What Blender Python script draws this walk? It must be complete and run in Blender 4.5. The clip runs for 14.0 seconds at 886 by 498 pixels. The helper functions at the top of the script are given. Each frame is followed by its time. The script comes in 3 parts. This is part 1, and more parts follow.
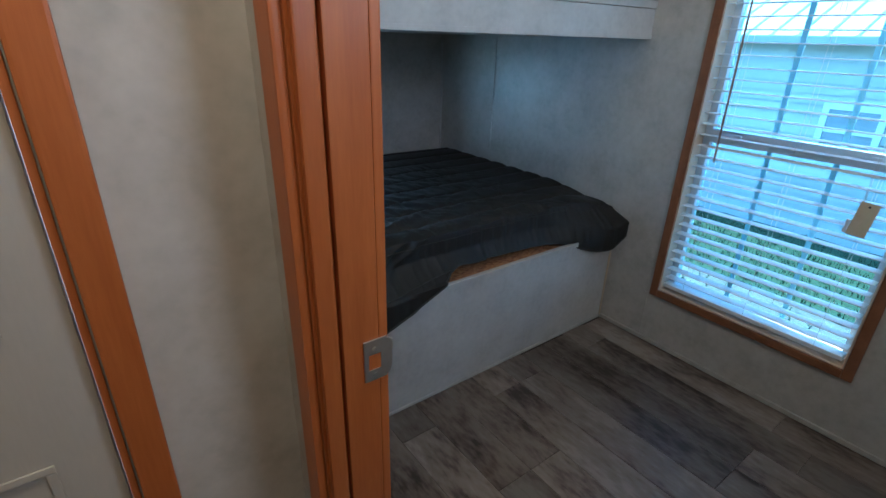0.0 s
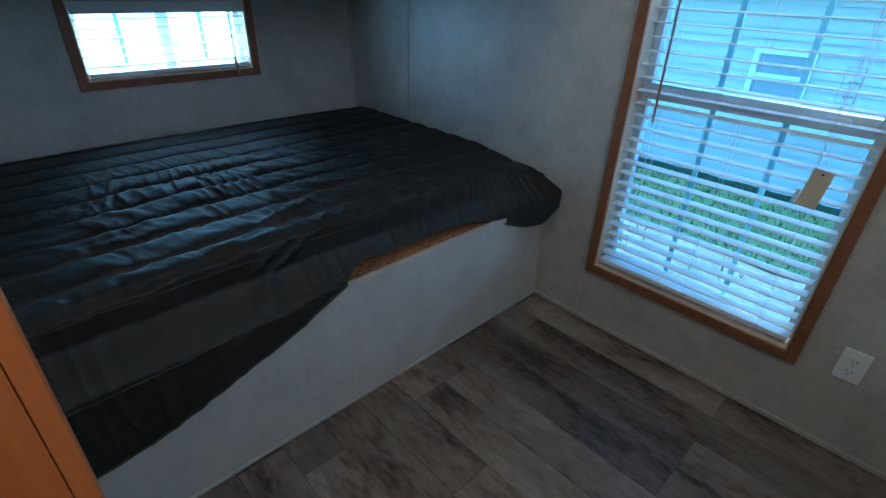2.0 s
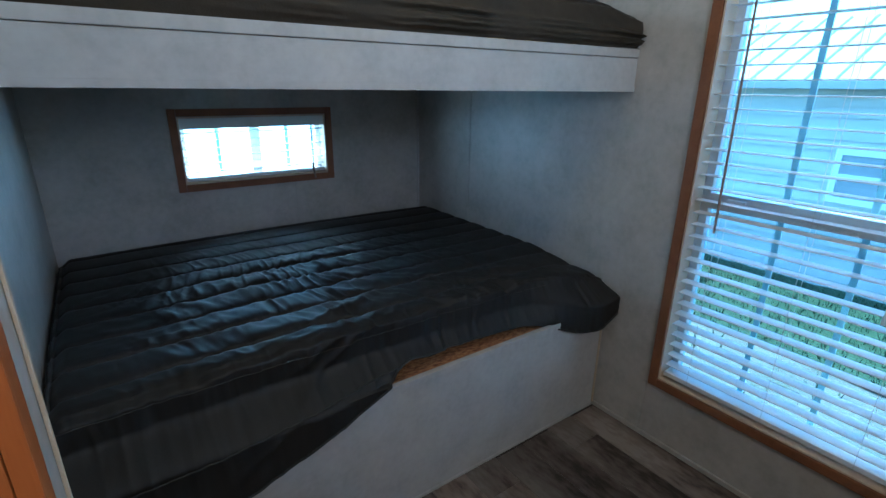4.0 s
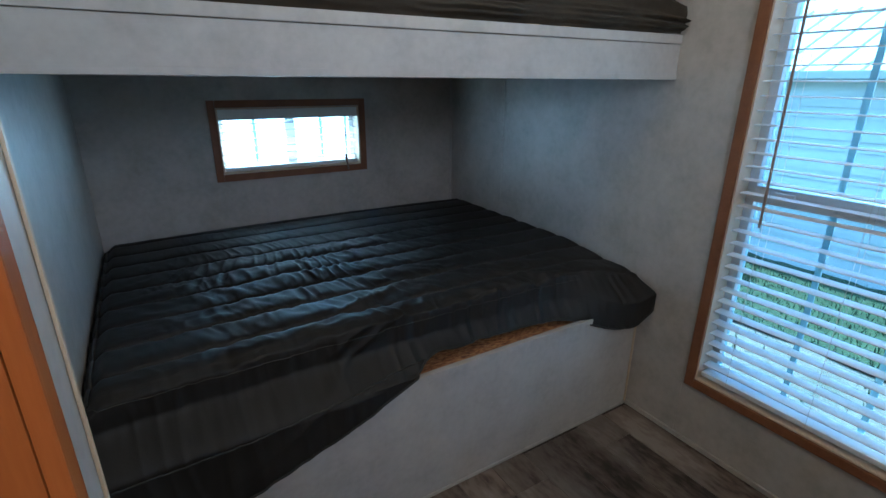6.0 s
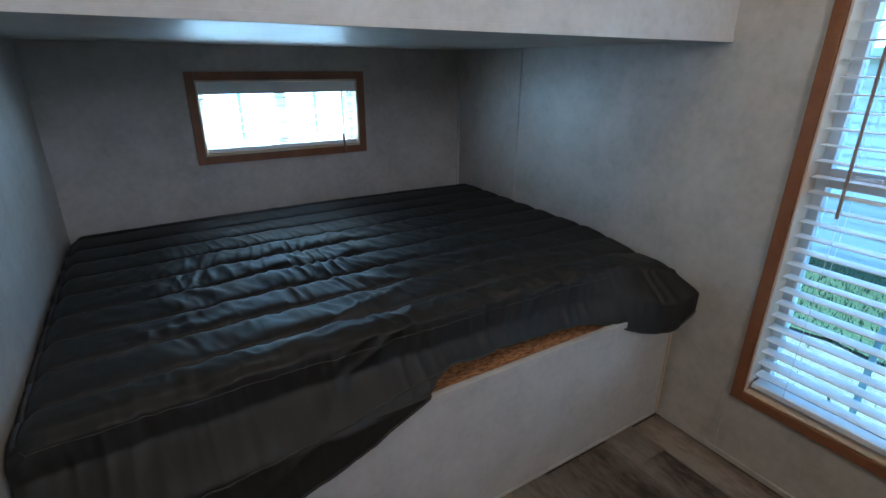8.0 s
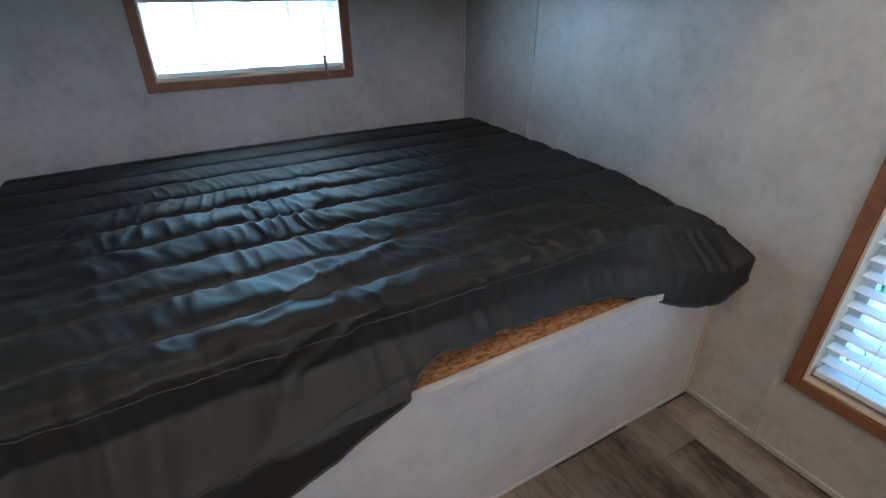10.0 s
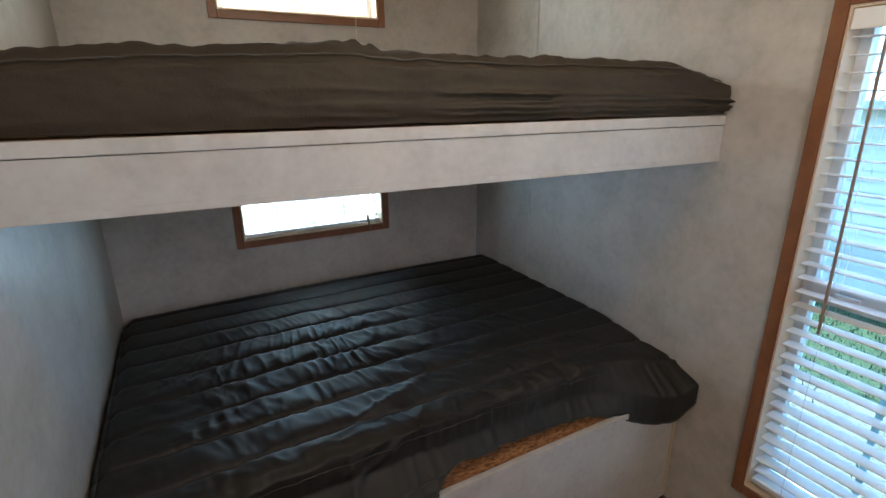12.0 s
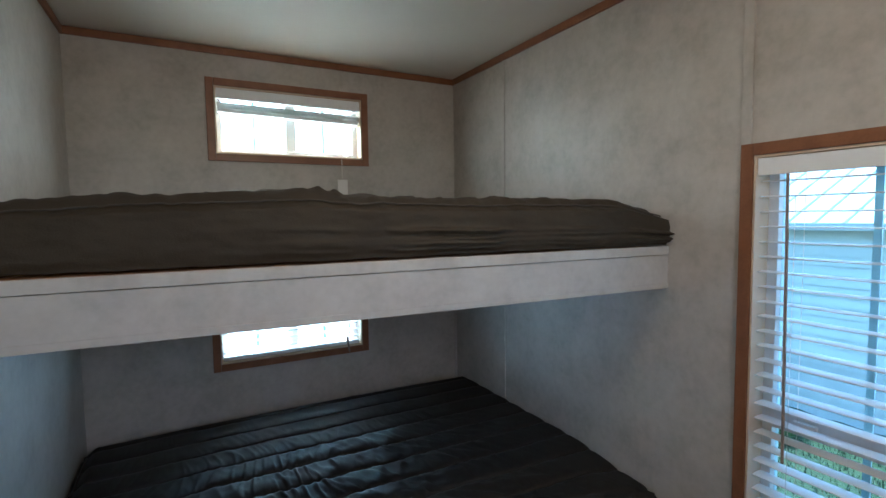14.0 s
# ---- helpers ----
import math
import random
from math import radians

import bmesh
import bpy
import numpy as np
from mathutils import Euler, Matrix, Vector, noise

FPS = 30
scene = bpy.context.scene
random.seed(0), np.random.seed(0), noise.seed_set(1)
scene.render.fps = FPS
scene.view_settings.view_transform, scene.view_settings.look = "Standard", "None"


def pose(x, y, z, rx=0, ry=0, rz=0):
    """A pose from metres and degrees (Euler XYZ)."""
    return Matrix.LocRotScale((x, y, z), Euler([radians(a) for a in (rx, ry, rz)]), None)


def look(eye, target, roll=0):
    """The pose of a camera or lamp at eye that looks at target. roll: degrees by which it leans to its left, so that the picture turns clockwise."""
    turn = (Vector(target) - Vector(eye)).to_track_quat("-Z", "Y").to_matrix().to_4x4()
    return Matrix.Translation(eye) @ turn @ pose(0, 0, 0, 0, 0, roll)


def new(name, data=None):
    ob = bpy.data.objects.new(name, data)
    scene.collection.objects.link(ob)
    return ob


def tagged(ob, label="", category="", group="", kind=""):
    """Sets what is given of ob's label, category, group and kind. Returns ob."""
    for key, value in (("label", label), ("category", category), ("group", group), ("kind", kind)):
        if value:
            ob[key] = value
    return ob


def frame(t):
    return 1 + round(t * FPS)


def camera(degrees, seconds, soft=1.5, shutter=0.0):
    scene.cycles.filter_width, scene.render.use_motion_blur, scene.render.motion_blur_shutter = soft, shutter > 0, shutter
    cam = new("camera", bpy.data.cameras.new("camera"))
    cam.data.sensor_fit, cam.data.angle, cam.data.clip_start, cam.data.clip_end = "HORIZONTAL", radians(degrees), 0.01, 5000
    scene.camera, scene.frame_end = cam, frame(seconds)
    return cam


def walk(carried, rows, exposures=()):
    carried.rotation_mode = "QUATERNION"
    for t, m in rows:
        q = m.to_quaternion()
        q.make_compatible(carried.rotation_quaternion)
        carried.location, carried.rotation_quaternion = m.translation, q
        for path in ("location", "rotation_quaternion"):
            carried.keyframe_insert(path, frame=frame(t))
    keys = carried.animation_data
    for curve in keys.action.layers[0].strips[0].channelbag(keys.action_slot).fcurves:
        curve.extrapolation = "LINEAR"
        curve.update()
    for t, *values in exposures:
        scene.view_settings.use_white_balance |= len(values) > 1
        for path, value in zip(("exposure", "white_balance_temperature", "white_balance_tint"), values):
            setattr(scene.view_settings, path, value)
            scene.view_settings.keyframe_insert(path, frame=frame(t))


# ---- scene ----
cam = camera(85.3, 14.0)
PATH = [
    (0, (0.084, 0.124, 1.382), (1.193, 1.581, 0.578), 1.7),
    (0.5, (0.249, 0.216, 1.362), (1.502, 1.493, 0.467), 2.0),
    (1, (0.352, 0.241, 1.37), (1.593, 1.485, 0.415), 2.0),
    (1.5, (0.382, 0.292, 1.377), (1.611, 1.531, 0.41), 2.1),
    (2, (0.419, 0.295, 1.365), (1.636, 1.542, 0.393), 1.9),
    (2.5, (0.446, 0.324, 1.365), (1.654, 1.583, 0.398), 1.8),
    (3, (0.455, 0.333, 1.382), (1.668, 1.658, 0.515), 1.5),
    (3.5, (0.459, 0.308, 1.385), (1.618, 1.713, 0.569), 1.1),
    (4, (0.466, 0.273, 1.411), (1.568, 1.809, 0.772), 0.7),
    (6.5, (0.480, 0.278, 1.390), (1.454, 1.892, 0.731), 0.4),
    (7, (0.471, 0.285, 1.389), (1.447, 1.92, 0.787), 0.4),
    (7.5, (0.511, 0.356, 1.342), (1.487, 1.955, 0.643), 0.3),
    (8, (0.571, 0.513, 1.332), (1.552, 2.101, 0.614), 0.4),
    (8.5, (0.685, 0.638, 1.271), (1.628, 2.195, 0.44), 0.4),
    (11, (0.797, 0.77, 1.248), (1.654, 2.297, 0.281), -0.1),
    (11.5, (0.677, 0.536, 1.383), (1.509, 2.075, 0.414), -0.3),
    (12, (0.585, 0.427, 1.618), (1.487, 2.105, 1.011), -0.6),
    (12.5, (0.514, 0.359, 1.769), (1.484, 2.081, 1.468), -0.8),
    (13, (0.524, 0.333, 1.731), (1.506, 2.075, 1.702), -0.9),
    (13.5, (0.554, 0.327, 1.711), (1.514, 2.076, 1.84), -0.9),
    (14, (0.667, 0.302, 1.664), (1.611, 2.06, 1.528), -0.8),
]
EXPOSURES = [(0, 2.85, 4800, 0), (0.5, 2.7, 4550, -2), (1.0, 2.65, 4600, -3), (3.0, 2.75, 4700, -2), (4.0, 2.75, 4850, 1), (7.0, 2.9, 5400, 5), (8.5, 3.25, 5500, 7),
             (11.0, 3.95, 5700, 7), (12.0, 3.2, 6400, 12), (12.5, 3.25, 6700, 13), (13.0, 3.0, 6400, 13), (14.0, 2.7, 5700, 8)]
walk(cam, [(t, look(eye, target, roll)) for t, eye, target, roll in PATH], EXPOSURES)

# ---- light ----
# watts of the added fill lights, all out of view
HALL_FILL_W, ROOM_FILL_W, SOUTH_FILL_W = 1.55, 0.35, 1.6
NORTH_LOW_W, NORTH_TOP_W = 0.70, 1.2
world = bpy.data.worlds.new("sky")
scene.world = world
world.use_nodes = True
wn = world.node_tree
sky = wn.nodes.new("ShaderNodeTexSky")
sky.sky_type = "NISHITA"
sky.sun_disc = False
sky.sun_elevation = radians(51)
sky.sun_rotation = radians(5)
wn.links.new(sky.outputs[0], wn.nodes["Background"].inputs[0])
wn.nodes["Background"].inputs[1].default_value = 0.15

sun = new("sun", bpy.data.lights.new("sun", "SUN"))
sun.data.energy, sun.data.angle, sun.data.color = 2.6, radians(0.5), (1.0, 0.95, 0.88)
sun.matrix_world = look((0.5, 6.0, 7.5), (0, 0, 0))


# ---- materials ----
def nodes_of(name):
    m = bpy.data.materials.new(name)
    m.use_nodes = True
    t = m.node_tree
    return m, t, t.nodes["Principled BSDF"]


def mottled(name, colors, scale=4.0, fine=60.0, rough=0.6, bump=0.05, stretch=(1, 1, 1), metal=0.0, spec=0.5,
            random_tone=0.0, weave=0.0, span=(0.3, 0.7), grain=0.3):
    """Two scales of noise between the given colours, with fine relief."""
    m, t, b = nodes_of(name)
    N, L = t.nodes.new, t.links.new
    co = N("ShaderNodeTexCoord")
    mp = N("ShaderNodeMapping")
    mp.inputs["Scale"].default_value = stretch
    L(co.outputs["Object"], mp.inputs[0])
    src = mp.outputs[0]
    if random_tone:
        info = N("ShaderNodeObjectInfo")
        add = N("ShaderNodeVectorMath")
        add.operation = "MULTIPLY_ADD"
        add.inputs[1].default_value = (1, 1, 1)
        mul = N("ShaderNodeMath")
        mul.operation = "MULTIPLY"
        mul.inputs[1].default_value = 37.0
        L(info.outputs["Random"], mul.inputs[0])
        L(src, add.inputs[0])
        L(mul.outputs[0], add.inputs[2])
        src = add.outputs[0]
    n1, n2 = N("ShaderNodeTexNoise"), N("ShaderNodeTexNoise")
    n1.inputs["Scale"].default_value, n1.inputs["Detail"].default_value, n1.inputs["Roughness"].default_value = scale, 5, 0.6
    n2.inputs["Scale"].default_value, n2.inputs["Detail"].default_value = fine, 4
    L(src, n1.inputs[0])
    L(src, n2.inputs[0])
    mix = N("ShaderNodeMix")
    mix.inputs[0].default_value = grain
    L(n1.outputs[0], mix.inputs[2])
    L(n2.outputs[0], mix.inputs[3])
    ramp = N("ShaderNodeValToRGB")
    els = ramp.color_ramp.elements
    while len(els) < len(colors):
        els.new(0.5)
    for i, c in enumerate(colors):
        els[i].position = span[0] + (span[1] - span[0]) * i / max(1, len(colors) - 1)
        els[i].color = (*c, 1)
    L(mix.outputs[0], ramp.inputs[0])
    out = ramp.outputs[0]
    if random_tone:
        hsv = N("ShaderNodeHueSaturation")
        rng = N("ShaderNodeMapRange")
        rng.inputs[3].default_value, rng.inputs[4].default_value = 1 - random_tone, 1 + random_tone
        L(info.outputs["Random"], rng.inputs[0])
        L(rng.outputs[0], hsv.inputs["Value"])
        L(out, hsv.inputs["Color"])
        out = hsv.outputs[0]
    L(out, b.inputs["Base Color"])
    rr = N("ShaderNodeMapRange")
    rr.inputs[3].default_value, rr.inputs[4].default_value = max(0.02, rough - 0.1), min(1, rough + 0.1)
    L(n1.outputs[0], rr.inputs[0])
    L(rr.outputs[0], b.inputs["Roughness"])
    b.inputs["Metallic"].default_value = metal
    b.inputs["Specular IOR Level"].default_value = spec
    if bump:
        bp = N("ShaderNodeBump")
        bp.inputs["Strength"].default_value, bp.inputs["Distance"].default_value = bump, 0.004
        L(n2.outputs[0], bp.inputs["Height"])
        if weave:
            w = N("ShaderNodeTexNoise")
            w.inputs["Scale"].default_value, w.inputs["Detail"].default_value = weave, 3
            L(co.outputs["Object"], w.inputs[0])
            b2 = N("ShaderNodeBump")
            b2.inputs["Strength"].default_value, b2.inputs["Distance"].default_value = 0.5, 0.012
            L(w.outputs[0], b2.inputs["Height"])
            L(b2.outputs[0], bp.inputs["Normal"])
        L(bp.outputs[0], b.inputs["Normal"])
    return m


M_WALL = mottled("vinyl wallboard", [(0.34, 0.32, 0.285), (0.45, 0.425, 0.39), (0.53, 0.505, 0.47)], 6, 40, 0.46, 0.03, span=(0.28, 0.72))
M_BOARD = mottled("pale vinyl board", [(0.37, 0.355, 0.335), (0.47, 0.455, 0.435), (0.55, 0.535, 0.51)], 7, 45, 0.62, 0.03, span=(0.26, 0.74))
M_CEIL = mottled("ceiling board", [(0.62, 0.59, 0.54), (0.68, 0.65, 0.60)], 2, 120, 0.75, 0.05)
M_WOOD = mottled("stained maple", [(0.31, 0.082, 0.016), (0.37, 0.108, 0.022), (0.43, 0.135, 0.03)], 3, 30, 0.4, 0.06, (9, 9, 0.7))
M_TRIM = mottled("brown wood trim", [(0.17, 0.065, 0.028), (0.22, 0.09, 0.04), (0.27, 0.115, 0.05)], 4, 60, 0.42, 0.05, (3, 3, 3))
M_CREAM = mottled("cream edge moulding", [(0.52, 0.42, 0.29), (0.62, 0.52, 0.38)], 5, 60, 0.5, 0.05, (4, 4, 1))
M_LINER = mottled("pale window liner", [(0.60, 0.46, 0.33), (0.68, 0.55, 0.42)], 6, 70, 0.5, 0.04)
M_VINYL = mottled("white window vinyl", [(0.74, 0.75, 0.76), (0.80, 0.81, 0.82)], 3, 80, 0.35, 0.0)
M_SLAT = mottled("white blind slat", [(0.76, 0.77, 0.78), (0.82, 0.83, 0.84)], 8, 90, 0.4, 0.02)
M_CORD = mottled("blind cord", [(0.62, 0.60, 0.56), (0.72, 0.70, 0.66)], 30, 200, 0.8, 0.1)
M_WAND = mottled("grey-brown tilt wand", [(0.20, 0.15, 0.12), (0.28, 0.22, 0.18)], 10, 80, 0.4, 0.03)
M_TAG = mottled("buff card tag", [(0.50, 0.43, 0.30), (0.60, 0.53, 0.39)], 30, 200, 0.8, 0.05)
M_INK = mottled("dark print", [(0.06, 0.06, 0.06), (0.10, 0.10, 0.10)], 30, 200, 0.7, 0.0)
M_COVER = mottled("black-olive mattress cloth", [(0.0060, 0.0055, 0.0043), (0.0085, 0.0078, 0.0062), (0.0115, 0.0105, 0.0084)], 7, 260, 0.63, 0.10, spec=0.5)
M_PIPING = mottled("dark piping", [(0.02, 0.02, 0.018), (0.032, 0.031, 0.028)], 20, 300, 0.6, 0.2)
M_THREAD = mottled("grey thread", [(0.045, 0.04, 0.034), (0.07, 0.062, 0.053)], 20, 300, 0.8, 0.1)
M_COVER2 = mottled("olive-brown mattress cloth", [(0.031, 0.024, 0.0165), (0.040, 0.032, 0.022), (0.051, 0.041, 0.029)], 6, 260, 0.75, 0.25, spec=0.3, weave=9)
M_FOAM = mottled("yellow foam", [(0.55, 0.40, 0.16), (0.65, 0.50, 0.24)], 20, 150, 0.9, 0.4)
M_OSB = mottled("strand board", [(0.10, 0.035, 0.015), (0.33, 0.15, 0.06), (0.48, 0.27, 0.12)], 45, 120, 0.7, 0.6, (1, 2.4, 1), span=(0.38, 0.62))
M_PLATE = mottled("white plastic", [(0.72, 0.72, 0.70), (0.78, 0.78, 0.76)], 5, 100, 0.35, 0.0)
M_STEEL = mottled("satin nickel", [(0.52, 0.52, 0.51), (0.62, 0.62, 0.60)], 10, 200, 0.35, 0.03, metal=0.9)
M_DARK = mottled("dark void", [(0.01, 0.01, 0.01), (0.02, 0.02, 0.02)], 10, 100, 0.9, 0.0)
M_DOOR = mottled("cream door skin", [(0.40, 0.375, 0.335), (0.46, 0.435, 0.395)], 3, 90, 0.5, 0.04, (2, 2, 0.4))
M_PLANK = mottled("weathered vinyl plank", [(0.034, 0.023, 0.017), (0.098, 0.072, 0.056), (0.150, 0.119, 0.096), (0.170, 0.141, 0.118), (0.215, 0.185, 0.160)], 2.6, 24, 0.45, 0.08, (2.3, 0.75, 1), random_tone=0.30, span=(0.37, 0.60), grain=0.30)
M_SUBFLOOR = mottled("floor joint", [(0.03, 0.025, 0.02), (0.05, 0.04, 0.035)], 10, 100, 0.8, 0.0)
M_SIDING = mottled("cream vinyl siding", [(0.46, 0.455, 0.42), (0.54, 0.53, 0.49)], 1.2, 30, 0.5, 0.05, (0.6, 0.6, 3))
M_ROOF = mottled("pale ribbed metal roof", [(0.52, 0.54, 0.55), (0.64, 0.66, 0.67)], 1.5, 20, 0.4, 0.05)
M_SKIRT = mottled("grey skirting", [(0.36, 0.36, 0.35), (0.44, 0.44, 0.43)], 1.5, 25, 0.6, 0.05)
M_GRASS = mottled("grass blades", [(0.018, 0.036, 0.012), (0.027, 0.050, 0.018), (0.040, 0.064, 0.026)], 2, 40, 0.8, 0.3)
M_GROUND = mottled("pale gravel and thin grass", [(0.05, 0.06, 0.03), (0.115, 0.105, 0.088), (0.185, 0.168, 0.145)], 1.1, 22, 0.9, 0.6)
M_BARK = mottled("pale bark", [(0.16, 0.14, 0.12), (0.26, 0.24, 0.21)], 6, 40, 0.9, 0.4)
M_LEAF = mottled("spring leaves", [(0.05, 0.10, 0.03), (0.09, 0.15, 0.05)], 4, 40, 0.7, 0.1)
M_LAMP = mottled("fill lamp housing", [(0.70, 0.70, 0.68), (0.76, 0.76, 0.74)], 5, 90, 0.5, 0.0)

M_GLASS, _t, _b = nodes_of("window glass")
_b.inputs["Transmission Weight"].default_value = 1.0
_b.inputs["Roughness"].default_value = 0.0
_b.inputs["IOR"].default_value = 1.45
# cyan tint puts the cool cast of the daylight into the glass
_b.inputs["Base Color"].default_value = (0.54, 0.89, 1.0, 1)

M_GLOW, _t, _b = nodes_of("fill lamp lens")
_b.inputs["Emission Color"].default_value = (1.0, 0.72, 0.45, 1)
_b.inputs["Emission Strength"].default_value = 2.0


# ---- builders ----
def box(bm, lo, hi, bevel=0.0):
    """A box between two corners, its edges rounded by bevel."""
    c = [(a + b) / 2 for a, b in zip(lo, hi)]
    s = [abs(b - a) for a, b in zip(lo, hi)]
    made = bmesh.ops.create_cube(bm, size=1, matrix=Matrix.Translation(c) @ Matrix.Diagonal((*s, 1)))
    if bevel:
        edges = list({e for v in made["verts"] for e in v.link_edges})
        bmesh.ops.bevel(bm, geom=edges, offset=bevel, segments=2, profile=0.7, affect="EDGES")


def rod(bm, a, b, r, sides=8):
    a, b = Vector(a), Vector(b)
    m = Matrix.Translation((a + b) / 2) @ (b - a).to_track_quat("Z", "Y").to_matrix().to_4x4()
    bmesh.ops.create_cone(bm, cap_ends=True, segments=sides, radius1=r, radius2=r, depth=(b - a).length, matrix=m)


def part(name, bm, material, parent=None, label="", smooth=False):
    me = bpy.data.meshes.new(name)
    bm.to_mesh(me)
    bm.free()
    if smooth:
        me.polygons.foreach_set("use_smooth", [True] * len(me.polygons))
    me.materials.append(material)
    ob = new(name, me)
    ob.parent = parent
    if label:
        ob["label"] = label
    return ob


def boxes(name, material, parent, *spans, bevel=0.0, label=""):
    bm = bmesh.new()
    for lo, hi in spans:
        box(bm, lo, hi, bevel)
    return part(name, bm, material, parent, label)


def thing(name, label, category, group="", kind=""):
    return tagged(new(name), label, category, group, kind)


def structure(name, material, label, category, *spans, bevel=0.0):
    return tagged(boxes(name, material, None, *spans, bevel=bevel), label, category, "", "structure")


# ---- plan ----
XE, XW, XN = 2.165, 0.376, 0.235     # east wall, room's west wall, nook's west wall
YN, YF, YS = 2.930, 1.422, -0.65     # north wall, bed front, south wall
HALL_X, HALL_END, HALL_W, HALL_S = 0.282, 0.80, -0.72, -1.30
CEIL, SKIN = 2.50, 0.09
DOOR_Y0, DOOR_Y1, DOOR_H = 0.03, 0.672, 2.02
WIN_E = (0.388, 1.128, 0.300, 1.828)            # opening: y0, y1, z0, z1
WIN_LOW = (0.803, 1.540, 0.935, 1.258)          # x0, x1, z0, z1
WIN_TOP = (0.822, 1.566, 1.988, 2.314)


def wall_with_holes(name, axis, at, depth, span, holes, label):
    """A wall on one plane from span a0, a1, z0, z1, whose holes go right through."""
    a0, a1, z0, z1 = span
    av = sorted({a0, a1, *[h[0] for h in holes], *[h[1] for h in holes]})
    zv = sorted({z0, z1, *[h[2] for h in holes], *[h[3] for h in holes]})
    bm = bmesh.new()

    def solid(i, k):
        if not (0 <= i < len(av) - 1 and 0 <= k < len(zv) - 1):
            return False
        ca, cz = (av[i] + av[i + 1]) / 2, (zv[k] + zv[k + 1]) / 2
        return not any(h[0] < ca < h[1] and h[2] < cz < h[3] for h in holes)

    def P(a, d, z):
        return bm.verts.new((at + d, a, z) if axis == "x" else (a, at + d, z))

    for i in range(len(av) - 1):
        for k in range(len(zv) - 1):
            if not solid(i, k):
                continue
            a, b, u, v = av[i], av[i + 1], zv[k], zv[k + 1]
            for d in (0, depth):
                bm.faces.new((P(a, d, u), P(b, d, u), P(b, d, v), P(a, d, v)))
            for di, dk, (p, q) in ((-1, 0, ((a, u), (a, v))), (1, 0, ((b, u), (b, v))), (0, -1, ((a, u), (b, u))), (0, 1, ((a, v), (b, v)))):
                if not solid(i + di, k + dk):
                    bm.faces.new((P(p[0], 0, p[1]), P(q[0], 0, q[1]), P(q[0], depth, q[1]), P(p[0], depth, p[1])))
    bmesh.ops.remove_doubles(bm, verts=bm.verts, dist=1e-5)
    bmesh.ops.recalc_face_normals(bm, faces=bm.faces)
    return tagged(part(name, bm, M_WALL), label, "wall", "", "structure")


WALL_TXT = "mottled beige-grey vinyl wallboard"
wall_east = wall_with_holes("wall_east", "x", XE, SKIN, (YS - 0.1, YN + SKIN, -0.05, CEIL), [WIN_E], WALL_TXT + " around a tall window")
wall_north = wall_with_holes("wall_north", "y", YN, SKIN, (XN - 0.1, XE, -0.05, CEIL), [WIN_LOW, WIN_TOP], WALL_TXT + " with two small windows above the bunks")
structure("wall_nook", M_WALL, WALL_TXT + " at the foot of the bunks", "wall", ((XN - 0.06, 0.834, -0.05), (XN, YN, CEIL)))
structure("wall_west", M_WALL, WALL_TXT + " beside the wooden door frame", "wall",
          ((HALL_X, DOOR_Y1, -0.05), (XW, 0.834, CEIL)), ((HALL_X, DOOR_Y0, DOOR_H), (XW, DOOR_Y1, CEIL)), ((HALL_X, YS, -0.05), (XW, DOOR_Y0, CEIL)))
# unseen opening, added to hold the south fill lamp
FILL_S = (0.70, 1.40, 1.62, 2.34)
wall_south = wall_with_holes("wall_south", "y", YS, -SKIN, (HALL_X, XE, -0.05, CEIL), [FILL_S], WALL_TXT + " closing the bedroom")
HALL_DOOR = (-0.66, 0.040)
structure("wall_hall_end", M_WALL, WALL_TXT + " beside a cream panel door", "wall",
          ((HALL_DOOR[1], HALL_END, -0.05), (HALL_X, 0.834, CEIL)), ((HALL_DOOR[0], HALL_END, DOOR_H), (HALL_DOOR[1], 0.834, CEIL)),
          ((HALL_W, HALL_END, -0.05), (HALL_DOOR[0], 0.834, CEIL)))
structure("wall_hall_west", M_WALL, WALL_TXT + " along the hall", "wall", ((HALL_W - 0.06, HALL_S, -0.05), (HALL_W, 0.834, CEIL)))
structure("wall_hall_south", M_WALL, WALL_TXT + " closing the hall", "wall", ((HALL_W, HALL_S - 0.06, -0.05), (HALL_X, HALL_S, CEIL)))
structure("wall_hall_east", M_WALL, WALL_TXT + " closing the hall", "wall", ((HALL_X - 0.004, HALL_S, -0.05), (HALL_X + 0.05, YS - 0.1, CEIL)))
structure("ceiling", M_CEIL, "smooth off-white ceiling panel", "ceiling", ((HALL_W - 0.1, HALL_S - 0.1, CEIL), (XE + SKIN, YN + SKIN, CEIL + 0.06)))
floor = structure("floor", M_SUBFLOOR, "grey-brown weathered wood-look plank floor", "floor", ((HALL_W - 0.06, HALL_S - 0.06, -0.06), (XE, YN, -0.004)))

# brown moulding under the ceiling
TZ = CEIL - 0.036
for nm, lo, hi in (("trim_north", (XN, YN - 0.012, TZ), (XE - 0.013, YN, CEIL - 0.002)),
                   ("trim_east", (XE - 0.013, YS, TZ), (XE, YN, CEIL - 0.002)),
                   ("trim_nook", (XN, 0.85, TZ), (XN + 0.012, YN - 0.013, CEIL - 0.002))):
    structure(nm, M_TRIM, "reddish-brown wood moulding under the ceiling", "moulding", (lo, hi), bevel=0.003)

